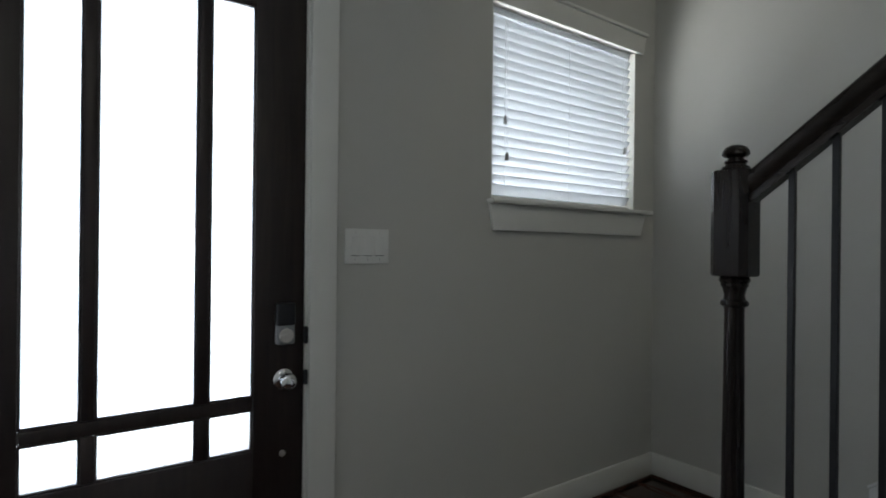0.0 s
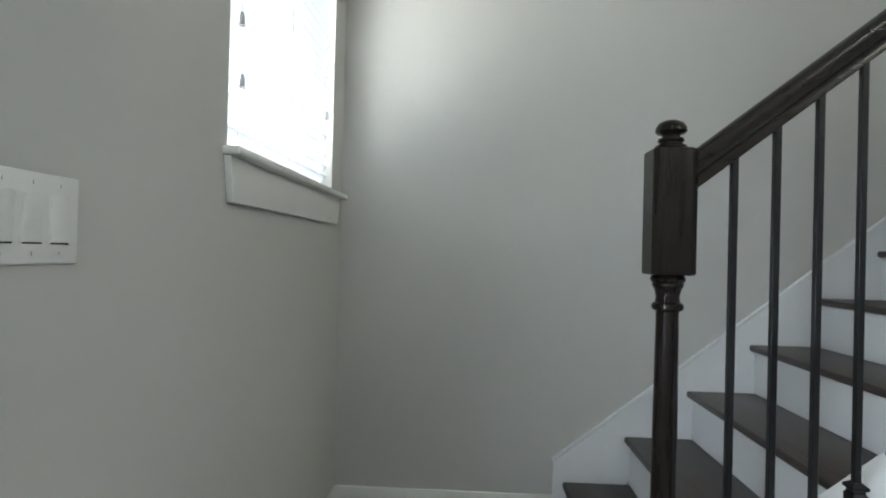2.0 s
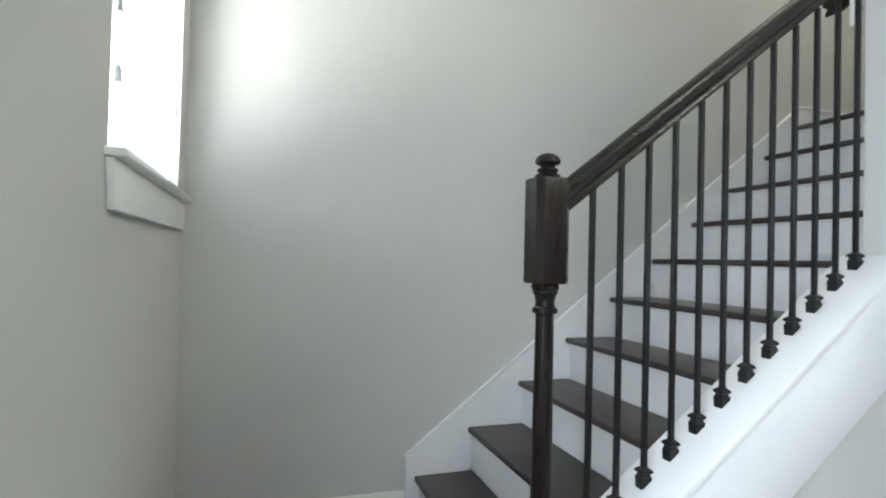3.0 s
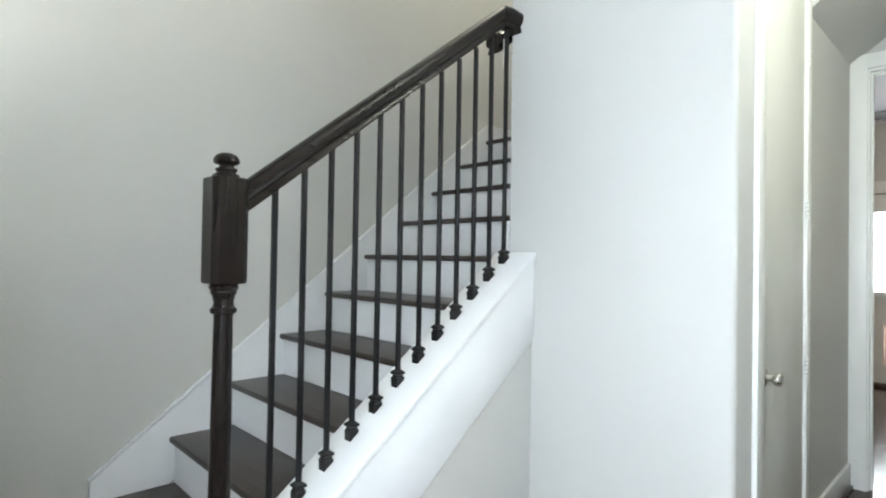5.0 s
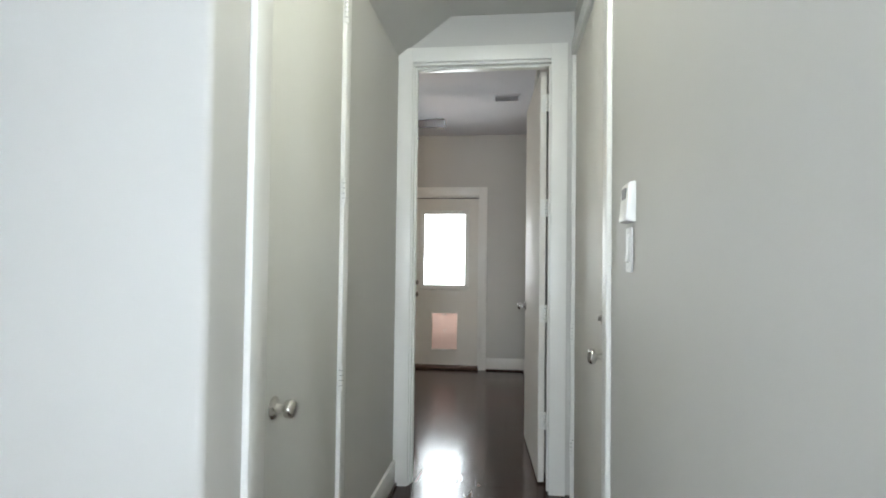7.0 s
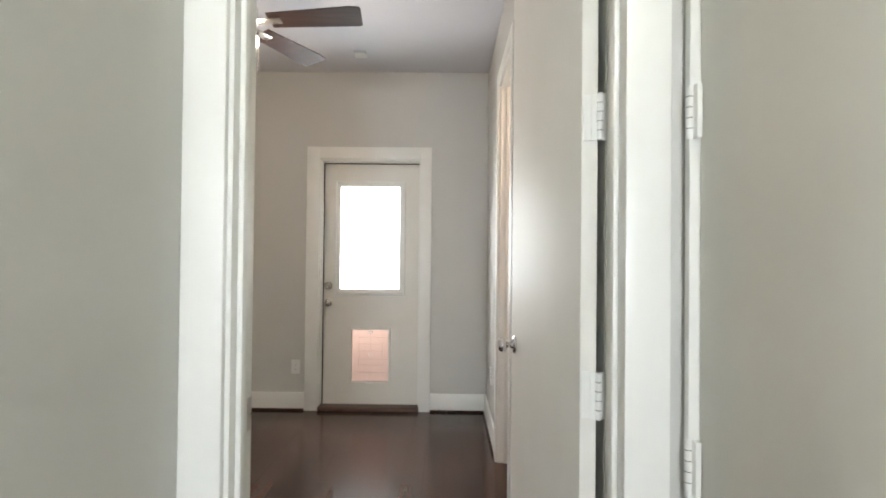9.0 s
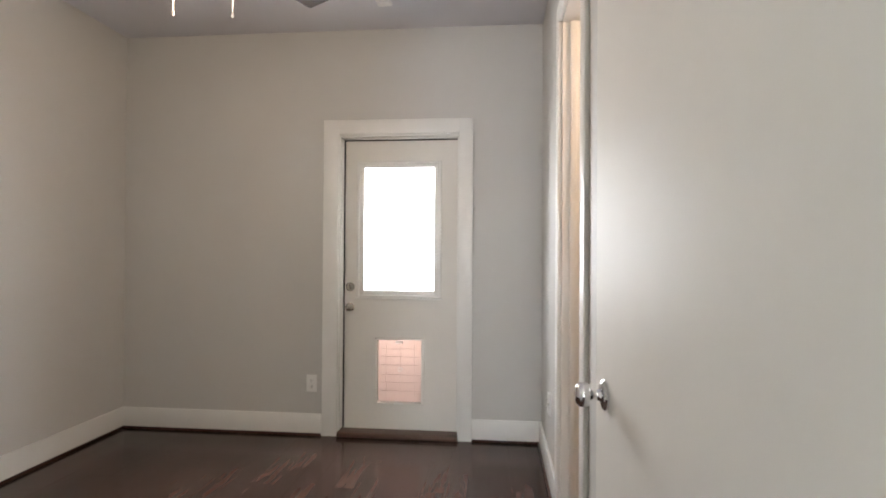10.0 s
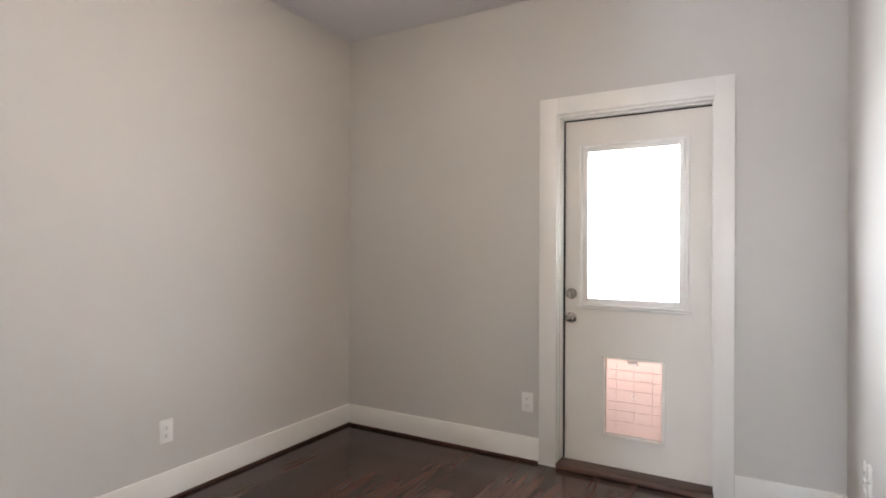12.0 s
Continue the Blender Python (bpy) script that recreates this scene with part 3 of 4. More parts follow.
part("curb_cap", prism([(0.590, cap_top(0.590) - 0.024), (0.590, cap_top(0.590)), (BIG + 0.001, cap_top(BIG)), (BIG + 0.001, cap_top(BIG) - 0.024)], "x", 1.784, 2.000, bevel=0.003), STAIR_WHITE, stairs)
low = lambda y: 0.928 - 0.765 * (y + 0.611)
part("outer_skirt", prism([(0.580, max(0.0, low(0.580))), (0.580, cap_top(0.580) - 0.025), (BIG + 0.001, cap_top(BIG) - 0.025), (BIG + 0.001, low(BIG))], "x", 1.796, 1.806, bevel=0.002), STAIR_WHITE, stairs)

# newel post
NX, NYP = 1.919, 0.592
newel = thing("newel_post", pose(NX, NYP, 0), "turned espresso-stained newel post with mushroom finial", "newel post")
part("shaft", lathe([(0, 0.36), (0.037, 0.36), (0.037, 0.44), (0.034, 0.46), (0.029, 0.52), (0.0275, 0.75), (0.0245, 1.098), (0.0255, 1.104), (0.033, 1.108), (0.035, 1.114), (0.033, 1.121), (0.027, 1.125), (0.0255, 1.137), (0.0295, 1.155), (0.0345, 1.162), (0.0335, 1.168), (0.037, 1.172), (0.0385, 1.177), (0.036, 1.183), (0.030, 1.187), (0, 1.187)], 36), ESPRESSO, newel)
part("base_block", add_box(bmesh.new(), -0.045, 0.045, -0.045, 0.045, 0.0, 0.36, bevel=0.006), ESPRESSO, newel)
blk = add_box(bmesh.new(), -0.049, 0.049, -0.049, 0.049, 1.186, 1.470)
vert_e = [e for e in blk.edges if abs(e.verts[0].co.z - e.verts[1].co.z) > 0.1]
bmesh.ops.bevel(blk, geom=vert_e, offset=0.016, segments=1, profile=0.5, affect="EDGES")
rim = [e for e in blk.edges if abs(e.verts[0].co.z - e.verts[1].co.z) < 1e-4]
bmesh.ops.bevel(blk, geom=rim, offset=0.006, segments=2, profile=0.5, affect="EDGES")
part("block", blk, ESPRESSO, newel)
part("finial", lathe([(0, 1.468), (0.034, 1.468), (0.0365, 1.473), (0.034, 1.479), (0.027, 1.482), (0.025, 1.487), (0.029, 1.491), (0.0275, 1.496), (0.020, 1.499), (0.019, 1.504), (0.029, 1.507), (0.0345, 1.512), (0.0335, 1.521), (0.027, 1.531), (0.015, 1.537), (0, 1.539)], 36), ESPRESSO, newel)

# handrail with its level return to the wall
RT = lambda y: 1.453 + 0.782 * (0.548 - y)
rail = thing("handrail", Matrix(), "espresso-stained moulded wooden stair handrail", "handrail")
RAILP = [(-0.021, -0.031), (0.021, -0.031), (0.021, -0.020), (0.016, -0.012), (0.027, -0.002), (0.031, 0.010), (0.029, 0.021), (0.020, 0.029), (0.0, 0.0325), (-0.020, 0.029), (-0.029, 0.021), (-0.031, 0.010), (-0.027, -0.002), (-0.016, -0.012), (-0.021, -0.020)]
rp = bmesh.new()
st = [(0.553, RT(0.553) - 0.041), (-0.535, RT(-0.535) - 0.041)]
ring = []
for y, z in st:
    ring.append([rp.verts.new((1.915 + a, y, z + 0.008 + b * 1.42)) for a, b in RAILP])
k = len(RAILP)
for A, B in zip(ring, ring[1:]):
    for i in range(k):
        rp.faces.new((A[i], A[(i + 1) % k], B[(i + 1) % k], B[i]))
rp.faces.new(ring[0]), rp.faces.new(ring[-1])
bmesh.ops.recalc_face_normals(rp, faces=rp.faces)
part("rail", rp, RAILWOOD, rail)
ye, ze = -0.535, RT(-0.535) - 0.033
rb = bmesh.new()
ring = []
for dx, y, z in ((0.0, ye + 0.001, ze), (-0.006, ye - 0.035, ze + 0.002), (-0.012, BIG + 0.001, ze - 0.006)):
    ring.append([rb.verts.new((1.915 + dx + a * 1.12, y, z + b * 1.42)) for a, b in RAILP])
for A, B in zip(ring, ring[1:]):
    for i in range(k):
        rb.faces.new((A[i], A[(i + 1) % k], B[(i + 1) % k], B[i]))
rb.faces.new(ring[0]), rb.faces.new(ring[-1])
bmesh.ops.recalc_face_normals(rb, faces=rb.faces)
part("rail_return", rb, RAILWOOD, rail)
# second handrail, on the inner face of the boxed wall; only its lower end shows
rail2 = thing("wall_handrail", Matrix(), "dark wall-mounted handrail end with a white bracket", "handrail")
WY, WZ = -0.655, 2.228
wr = bmesh.new()
ring = []
for y in (WY, -1.75):
    ring.append([wr.verts.new((2.060 + a * 1.6, y, WZ + 0.782 * (WY - y) + b * 1.45)) for a, b in RAILP])
for i in range(k):
    wr.faces.new((ring[0][i], ring[0][(i + 1) % k], ring[1][(i + 1) % k], ring[1][i]))
wr.faces.new(ring[0]), wr.faces.new(ring[1])
bmesh.ops.recalc_face_normals(wr, faces=wr.faces)
part("rail", wr, RAILWOOD, rail2)
for y in (-0.70, -1.55):
    z = WZ + 0.782 * (WY - y)
    br = part("bracket", lathe([(0, STAIRX + 0.001), (0.026, STAIRX + 0.001), (0.026, STAIRX + 0.006), (0.008, STAIRX + 0.010), (0.007, 2.030), (0, 2.034)], 18, Matrix.Translation((0, y, z - 0.075)) @ along("x")), NICKEL, rail2, "brushed steel rail bracket")
    part("bracket_arm", add_box(bmesh.new(), 2.022, 2.036, y - 0.007, y + 0.007, z - 0.080, z - 0.030, bevel=0.003), NICKEL, br)
part("end_strip", add_box(bmesh.new(), 1.984, 2.002, WY - 0.012, WY + 0.004, 2.115, 2.235, bevel=0.002), TRIM, rail2, "white painted end strip")

# balusters
bal = thing("baluster", pose(1.915, 0.452, 0), "black square iron baluster with a pitched shoe", "baluster", "stair balusters")
b0 = cap_top(0.452)
ROD = RT(0.452) - 0.078 - b0
part("rod", add_box(bmesh.new(), -0.0075, 0.0075, -0.0075, 0.0075, b0 - 0.004, b0 + ROD + 0.012, bevel=0.0015, seg=1), IRON, bal)
sh = bmesh.new()
def ringv(s, z0, skew=0.0):
    return [sh.verts.new((a * s, b * s, z0 - skew * b * s)) for a, b in ((-1, -1), (1, -1), (1, 1), (-1, 1))]
lv = [ringv(0.0155, b0 - 0.001, 0.76), ringv(0.0165, b0 + 0.020, 0.0), ringv(0.0135, b0 + 0.024), ringv(0.0125, b0 + 0.030), ringv(0.018, b0 + 0.034), ringv(0.018, b0 + 0.040), ringv(0.0085, b0 + 0.048)]
for A, B in zip(lv, lv[1:]):
    for i in range(4):
        sh.faces.new((A[i], A[(i + 1) % 4], B[(i + 1) % 4], B[i]))
sh.faces.new(lv[0]), sh.faces.new(lv[-1])
bmesh.ops.recalc_face_normals(sh, faces=sh.faces)
part("shoe", sh, IRON, bal, "pitched iron shoe", smooth=False)
for i in range(1, 12):
    y = 0.452 - 0.0929 * i
    copy_thing(bal, pose(1.915, y, cap_top(y) - b0))

# ---- hall doors ----
fr = thing("door_frame_2", Matrix(), "white painted door frame with a clipped top corner", "door frame", kind="structure")
JT = 0.12
part("casing", prism([(1.006, 0), (HE - 0.001, 0), (HE - 0.001, 2.415), (1.040, 2.452), (1.006, 2.452)], "y", HD, HD + 0.018, bevel=0.0012), TRIM, fr)
part("casing", add_box(bmesh.new(), 0.149, 0.235, HD, HD + 0.018, 0, 2.452, bevel=0.0012), TRIM, fr)
part("casing", add_box(bmesh.new(), 0.235, 1.006, HD, HD + 0.018, 2.370, 2.452, bevel=0.0012), TRIM, fr)
part("jamb", boxes((0.997, 1.011, HD - JT, HD - 0.001, 0, 2.375)), TRIM, fr)
part("jamb", boxes((0.221, 0.233, HD - JT, HD - 0.001, 0, 2.375)), TRIM, fr)
part("jamb", boxes((0.233, 0.997, HD - JT, HD - 0.001, 2.355, 2.375)), TRIM, fr)
part("stop", add_box(bmesh.new(), 0.985, 0.997, HD - 0.066, HD - 0.030, 0, 2.355, bevel=0.003), TRIM, fr)
part("stop", add_box(bmesh.new(), 0.233, 0.245, HD - 0.066, HD - 0.030, 0, 2.355, bevel=0.003), TRIM, fr)
part("stop", add_box(bmesh.new(), 0.245, 0.985, HD - 0.066, HD - 0.030, 2.341, 2.355, bevel=0.003), TRIM, fr)
part("strike_plate", boxes((0.9955, 0.9968, HD - 0.118, HD - 0.09, 0.88, 0.95)), NICKEL, fr, smooth=False)

leafdir = math.degrees(math.atan2(-0.819, 0.052))
leaf = thing("door_2", pose(0.268, -2.778, 0, 0, 0, leafdir), "white flush interior door standing open into the back room", "door", kind="structure")
part("slab", add_box(bmesh.new(), 0.004, 0.832, -0.018, 0.018, 0.012, 2.345, bevel=0.002), DOOR, leaf)
knob(leaf, 0.752, 0.018, 0.945, "y", CHROME)
knob(leaf, 0.752, -0.018, 0.945, "-y", CHROME)
part("latch_plate", boxes((0.8318, 0.8332, -0.012, 0.012, 0.910, 0.980)), NICKEL, leaf, smooth=False)
for z in (0.36, 0.96, 1.56, 2.16):
    h = hinge(leaf, -0.010, -0.018, z, TRIM, 0.10)
    part("hinge_leaf", boxes((0.001, 0.0038, -0.016, 0.014, z - 0.05, z + 0.05), (-0.006, -0.003, -0.046, -0.002, z - 0.05, z + 0.05)), TRIM, h, smooth=False)
    for dz in (-0.034, 0.0, 0.034):
        part("screw", lathe([(0, 0), (0.0035, 0), (0.003, 0.0009), (0, 0.001)], 10, Matrix.Translation((0.0012, 0.004 * (1 if dz else -1), z + dz)) @ along("-x")), TRIM, h)

# side door in the hall, shut
fr3 = thing("door_frame_3", Matrix(), "white painted side door frame", "door frame", kind="structure")
part("casing", add_box(bmesh.new(), W, W + 0.018, -1.615, -1.535, 0, 2.452, bevel=0.004), TRIM, fr3)
part("casing", add_box(bmesh.new(), W, W + 0.018, HD + 0.020, -1.615, 2.372, 2.452, bevel=0.004), TRIM, fr3)
part("jamb", boxes((W - 0.12, W - 0.001, -1.626, -1.610, 0, 2.385)), TRIM, fr3)
part("jamb", boxes((W - 0.12, W + 0.012, -2.637, -2.617, 0, 2.385)), TRIM, fr3)
part("jamb", boxes((W - 0.12, W - 0.001, -2.617, -1.626, 2.372, 2.385)), TRIM, fr3)
side = thing("door_3", Matrix(), "white flush side door, shut, with knob and deadbolt", "door", kind="structure")
part("slab", add_box(bmesh.new(), W - 0.046, W - 0.006, -2.612, -1.629, 0.012, 2.368, bevel=0.002), DOOR, side)
knob(side, W - 0.006, -1.690, 0.905, "x", NICKEL, r=0.028)
deadbolt(side, W - 0.006, -1.695, 1.045, "x", NICKEL)
for z in (0.26, 0.87, 1.53, 2.19):
    h = hinge(side, W + 0.010, -2.622, z, TRIM, 0.10)
    part("hinge_leaf", boxes((W - 0.004, W + 0.006, -2.618, -2.600, z - 0.05, z + 0.05)), TRIM, h, smooth=False)

# closet under the stairs, shut; its head is cut to the slope above
fr4 = thing("door_frame_4", Matrix(), "white closet door frame with a sloping head", "door frame", kind="structure")
part("casing", add_box(bmesh.new(), HN - 0.018, HN, -0.851, -0.778, 0, 2.80, bevel=0.004), TRIM, fr4)
part("jamb", add_box(bmesh.new(), HE - 0.052, HE, -0.902, -0.8535, 0, 2.80, bevel=0.002), TRIM, fr4)
part("casing", add_box(bmesh.new(), HE - 0.040, HE, -1.600, -1.541, 0, 2.40, bevel=0.004), TRIM, fr4)
part("casing", prism([(-1.595, 2.401), (-1.535, 2.401), (-1.20, 2.70), (-1.20, 2.80)], "x", HE - 0.028, HE, bevel=0.003), TRIM, fr4)
part("casing", add_box(bmesh.new(), HE - 0.028, HE, -1.199, -0.886, 2.70, 2.80, bevel=0.004), TRIM, fr4)
part("infill", prism([(-1.545, 2.40), (-1.21, 2.74), (-1.545, 2.74)], "x", HE - 0.024, HE + 0.04), PAINT, fr4, smooth=False)
closet = thing("door_4", Matrix(), "white closet door, shut, with a small round knob", "door", kind="structure")
part("slab", prism([(-0.905, 0.012), (-1.538, 0.012), (-1.538, 2.40), (-1.21, 2.70), (-0.905, 2.70)], "x", HE - 0.026, HE + 0.010, bevel=0.002), CLOSETDOOR, closet)
knob(closet, HE - 0.026, -1.005, 0.856, "-x", NICKEL)
for z in (0.825, 1.496, 2.155):
    h = hinge(closet, HE - 0.040, -1.538, z, TRIM, 0.09)

# thermostat and switch on the hall wall
stat = thing("thermostat", pose(W, -1.225, 1.412, 0, 0, 90), "white wall thermostat with a small grey display", "thermostat")
body = prism([(0.0, -0.052), (-0.022, -0.050), (-0.027, -0.028), (-0.021, 0.052), (-0.016, 0.060), (0.0, 0.062)], "x", -0.045, 0.045, bevel=0.003)
part("body", body, PLATE, stat)
part("display", boxes((-0.026, 0.026, -0.0250, -0.020, 0.014, 0.044)), GREYPLASTIC, stat, "small grey display", smooth=False)
part("flap", add_box(bmesh.new(), -0.044, 0.044, -0.029, -0.022, -0.049, -0.028, bevel=0.003), PLATE, stat)
switch_plate(pose(W, -1.250, 1.284, 0, 0, 90), 1, "white single rocker switch under the thermostat")

# ---- garden door ----
gd = thing("door_frame_5", Matrix(), "white garden door frame with flat casing and wooden sill", "door frame", kind="structure")
GX0, GX1, GT = 0.812, 1.608, 2.017
part("casing", add_box(bmesh.new(), 0.714, 0.802, S, S + 0.018, 0, 2.131, bevel=0.001), TRIM, gd)
part("casing", add_box(bmesh.new(), 1.620, 1.724, S, S + 0.018, 0, 2.131, bevel=0.001), TRIM, gd)
part("casing", add_box(bmesh.new(), 0.802, 1.620, S, S + 0.018, 2.036, 2.131, bevel=0.001), TRIM, gd)
part("jamb", boxes((0.790, 0.809, S - 0.16, S - 0.001, 0, 2.045)), TRIM, gd)
part("jamb", boxes((1.611, 1.632, S - 0.16, S - 0.001, 0, 2.045)), TRIM, gd)
part("jamb", boxes((0.809, 1.611, S - 0.16, S - 0.001, 2.021, 2.045)), TRIM, gd)
part("stop", add_box(bmesh.new(), 1.600, 1.611, S - 0.066, S - 0.03, 0.05, 2.021, bevel=0.004), TRIM, gd)
part("stop", add_box(bmesh.new(), 0.809, 0.818, S - 0.066, S - 0.03, 0.05, 2.021, bevel=0.004), TRIM, gd)
part("stop", add_box(bmesh.new(), 0.818, 1.600, S - 0.066, S - 0.03, 2.010, 2.021, bevel=0.004), TRIM, gd)
part("weather_strip", boxes((1.5955, 1.5998, S - 0.0735, S - 0.052, 0.04, 2.009), (0.815, 1.604, S - 0.072, S - 0.0665, 2.004, 2.0105)), DARKGAP, gd, smooth=False)
part("sill", add_box(bmesh.new(), 0.805, 1.618, S - 0.15, S + 0.035, 0.0, 0.034, bevel=0.010, seg=3), SILLWOOD, gd, "worn brown wooden sill")
gdoor = thing("door_5", Matrix(), "white half-glazed garden door with a pet door", "door", kind="structure")
GY0, GY1 = S - 0.118, S - 0.074
LX0, LX1, LZ0, LZ1 = 0.978, 1.460, 0.980, 1.816
PX0, PX1, PZ0, PZ1 = 1.060, 1.364, 0.214, 0.642
part("slab", boxes((GX0, LX0 - 0.01, GY0, GY1, 0.03, GT), (LX1 + 0.01, GX1, GY0, GY1, 0.03, GT), (LX0 - 0.01, LX1 + 0.01, GY0, GY1, LZ1 + 0.01, GT),
    (LX0 - 0.01, LX1 + 0.01, GY0, GY1, PZ1, LZ0 - 0.01), (LX0 - 0.01, PX0, GY0, GY1, 0.03, PZ1), (PX1, LX1 + 0.01, GY0, GY1, 0.03, PZ1), (PX0, PX1, GY0, GY1, 0.03, PZ0)), DOOR, gdoor, smooth=False)
bm = bmesh.new()
for q in ((LX0 - 0.034, LX0, LZ0 - 0.034, LZ1 + 0.030), (LX1, LX1 + 0.034, LZ0 - 0.034, LZ1 + 0.030), (LX0, LX1, LZ0 - 0.034, LZ0), (LX0, LX1, LZ1, LZ1 + 0.030)):
    add_box(bm, q[0], q[1], GY1, GY1 + 0.008, q[2], q[3], bevel=0.003)
for q in ((LX0 - 0.050, LX0 - 0.032, LZ0 - 0.048, LZ1 + 0.046), (LX1 + 0.032, LX1 + 0.050, LZ0 - 0.048, LZ1 + 0.046), (LX0 - 0.032, LX1 + 0.032, LZ0 - 0.048, LZ0 - 0.032), (LX0 - 0.032, LX1 + 0.032, LZ1 + 0.030, LZ1 + 0.046)):
    add_box(bm, q[0], q[1], GY1, GY1 + 0.017, q[2], q[3], bevel=0.006)
lite = part("window_frame", bm, TRIM, gdoor, "moulded white glazing frame")
part("frame_lip", add_box(bmesh.new(), LX0 - 0.062, LX1 + 0.062, GY1, GY1 + 0.012, LZ0 - 0.062, LZ0 - 0.050, bevel=0.004), TRIM, lite)
part("blind_slider", add_box(bmesh.new(), LX0 - 0.030, LX0 - 0.014, GY1 + 0.008, GY1 + 0.024, LZ1 - 0.13, LZ1 + 0.01, bevel=0.003), PLATE, lite)
gp = part("pane", boxes((LX0 - 0.008, LX1 + 0.008, S - 0.100, S - 0.094, LZ0 - 0.008, LZ1 + 0.008)), FROSTED, gdoor, "bright frosted pane")
gp.visible_shadow = False
pet = part("pet_door", boxes((PX0 - 0.019, PX0, GY1, GY1 + 0.009, PZ0 - 0.018, PZ1 + 0.014), (PX1, PX1 + 0.019, GY1, GY1 + 0.009, PZ0 - 0.018, PZ1 + 0.014), (PX0, PX1, GY1, GY1 + 0.009, PZ1, PZ1 + 0.014), (PX0, PX1, GY1, GY1 + 0.009, PZ0 - 0.018, PZ0)), DOOR, gdoor, "white framed pet door with a pink flap", smooth=False)
part("flap", boxes((PX0, PX1, GY0 + 0.004, GY0 + 0.008, PZ0, PZ1)), FLAP, pet, "pale pink translucent plastic flap with thin ribs")
for z in (0.285, 0.345, 0.395, 0.463, 0.520, 0.574):
    part("rib", boxes((PX0 + 0.004, PX1 - 0.004, GY0 + 0.008, GY0 + 0.0105, z - 0.0013, z + 0.0013)), FLAPRIB, pet, smooth=False)
for x in (1.115, 1.212, 1.310):
    part("rib", boxes((x - 0.0010, x + 0.0010, GY0 + 0.008, GY0 + 0.0100, PZ0 + 0.01, PZ1 - 0.03)), FLAPRIB, pet, smooth=False)
part("bottom_latch", add_box(bmesh.new(), 1.180, 1.246, GY1 + 0.002, GY1 + 0.011, PZ0 - 0.012, PZ0 + 0.004, bevel=0.002), PLATE, pet)
part("lock_tab", add_box(bmesh.new(), 1.186, 1.238, GY1 + 0.002, GY1 + 0.012, PZ1 - 0.024, PZ1 - 0.006, bevel=0.003), NICKEL, pet)
part("round_mark", lathe([(0.012, 0), (0.016, 0), (0.016, 0.003), (0.012, 0.003)], 20, Matrix.Translation((1.212, GY0 + 0.008, 0.435)) @ along("y")), PLATE, pet)
for x in (PX0 - 0.010, PX1 + 0.010):
    for z in (PZ0 - 0.009, 0.43, PZ1 + 0.006):
        part("screw", lathe([(0, 0), (0.004, 0), (0.003, 0.0015), (0, 0.002)], 10, Matrix.Translation((x, GY1 + 0.009, z)) @ along("y")), NICKEL, pet)
knob(gdoor, 1.557, GY1, 0.862, "y", AGED)
deadbolt(gdoor, 1.557, GY1, 1.000, "y", AGED)

# ---- bathroom doorway and what shows through it ----
bf = thing("door_frame_6", Matrix(), "white bathroom door frame", "door frame", kind="structure")
BD0, BD1, BDT = -4.935, -4.26, 2.30
part("casing", add_box(bmesh.new(), WB, WB + 0.018, BD0 - 0.085, BD0, 0, BDT + 0.085, bevel=0.004), TRIM, bf)
part("casing", add_box(bmesh.new(), WB, WB + 0.018, BD1, BD1 + 0.085, 0, BDT + 0.085, bevel=0.004), TRIM, bf)
part("casing", add_box(bmesh.new(), WB, WB + 0.018, BD0, BD1, BDT, BDT + 0.085, bevel=0.004), TRIM, bf)
part("jamb", boxes((WB - 0.113, WB - 0.001, BD0 - 0.014, BD0 + 0.006, 0, BDT + 0.012)), TRIM, bf)
part("jamb", boxes((WB - 0.113, WB - 0.001, BD1 - 0.006, BD1 + 0.014, 0, BDT + 0.012)), TRIM, bf)
part("jamb", boxes((WB - 0.113, WB - 0.001, BD0 + 0.006, BD1 - 0.006, BDT - 0.004, BDT + 0.012)), TRIM, bf)
part("stop", add_box(bmesh.new(), WB - 0.068, WB - 0.036, BD0 + 0.006, BD0 + 0.018, 0, BDT, bevel=0.003), TRIM, bf)
part("strike_plate", boxes((WB - 0.106, WB - 0.080, BD0 + 0.006, BD0 + 0.0085, 0.957, 1.022)), PLATE, bf, smooth=False)
part("strike_hole", boxes((WB - 0.098, WB - 0.088, BD0 + 0.0086, BD0 + 0.0092, 0.980, 1.000)), GREYPLASTIC, bf, smooth=False)
part("strike_lip", add_box(bmesh.new(), WB - 0.086, WB - 0.080, BD0 + 0.0086, BD0 + 0.0115, 0.972, 1.008, bevel=0.001), NICKEL, bf)
solid("wall_bathroom_south", boxes((-1.9, WB - 0.10, S - 0.16, S - 0.02, 0, TOP)), WARMWALL, "cream painted bathroom wall", "wall")
solid("wall_bathroom_west", boxes((-1.9, -1.78, S - 0.02, -3.4, 0, TOP)), WARMWALL, "cream painted bathroom wall", "wall")
solid("wall_bathroom_north", boxes((-1.9, WB - 0.10, -3.4, -3.28, 0, TOP)), WARMWALL, "cream painted bathroom wall", "wall")
solid("ceiling_bathroom", boxes((-1.78, WB - 0.10, S - 0.02, -3.4, BACKTOP, BACKTOP + 0.1)), CEILING, "white painted bathroom ceiling", "ceiling")
van = thing("bathroom_vanity", Matrix(), "dark wooden bathroom vanity cabinet with steel pulls", "vanity")
part("body", boxes((-1.2, WB - 0.13, S - 0.018, -5.50, 0.10, 0.82), (-1.2, WB - 0.13, S - 0.018, -5.56, 0.0, 0.10)), CABINET, van, smooth=False)
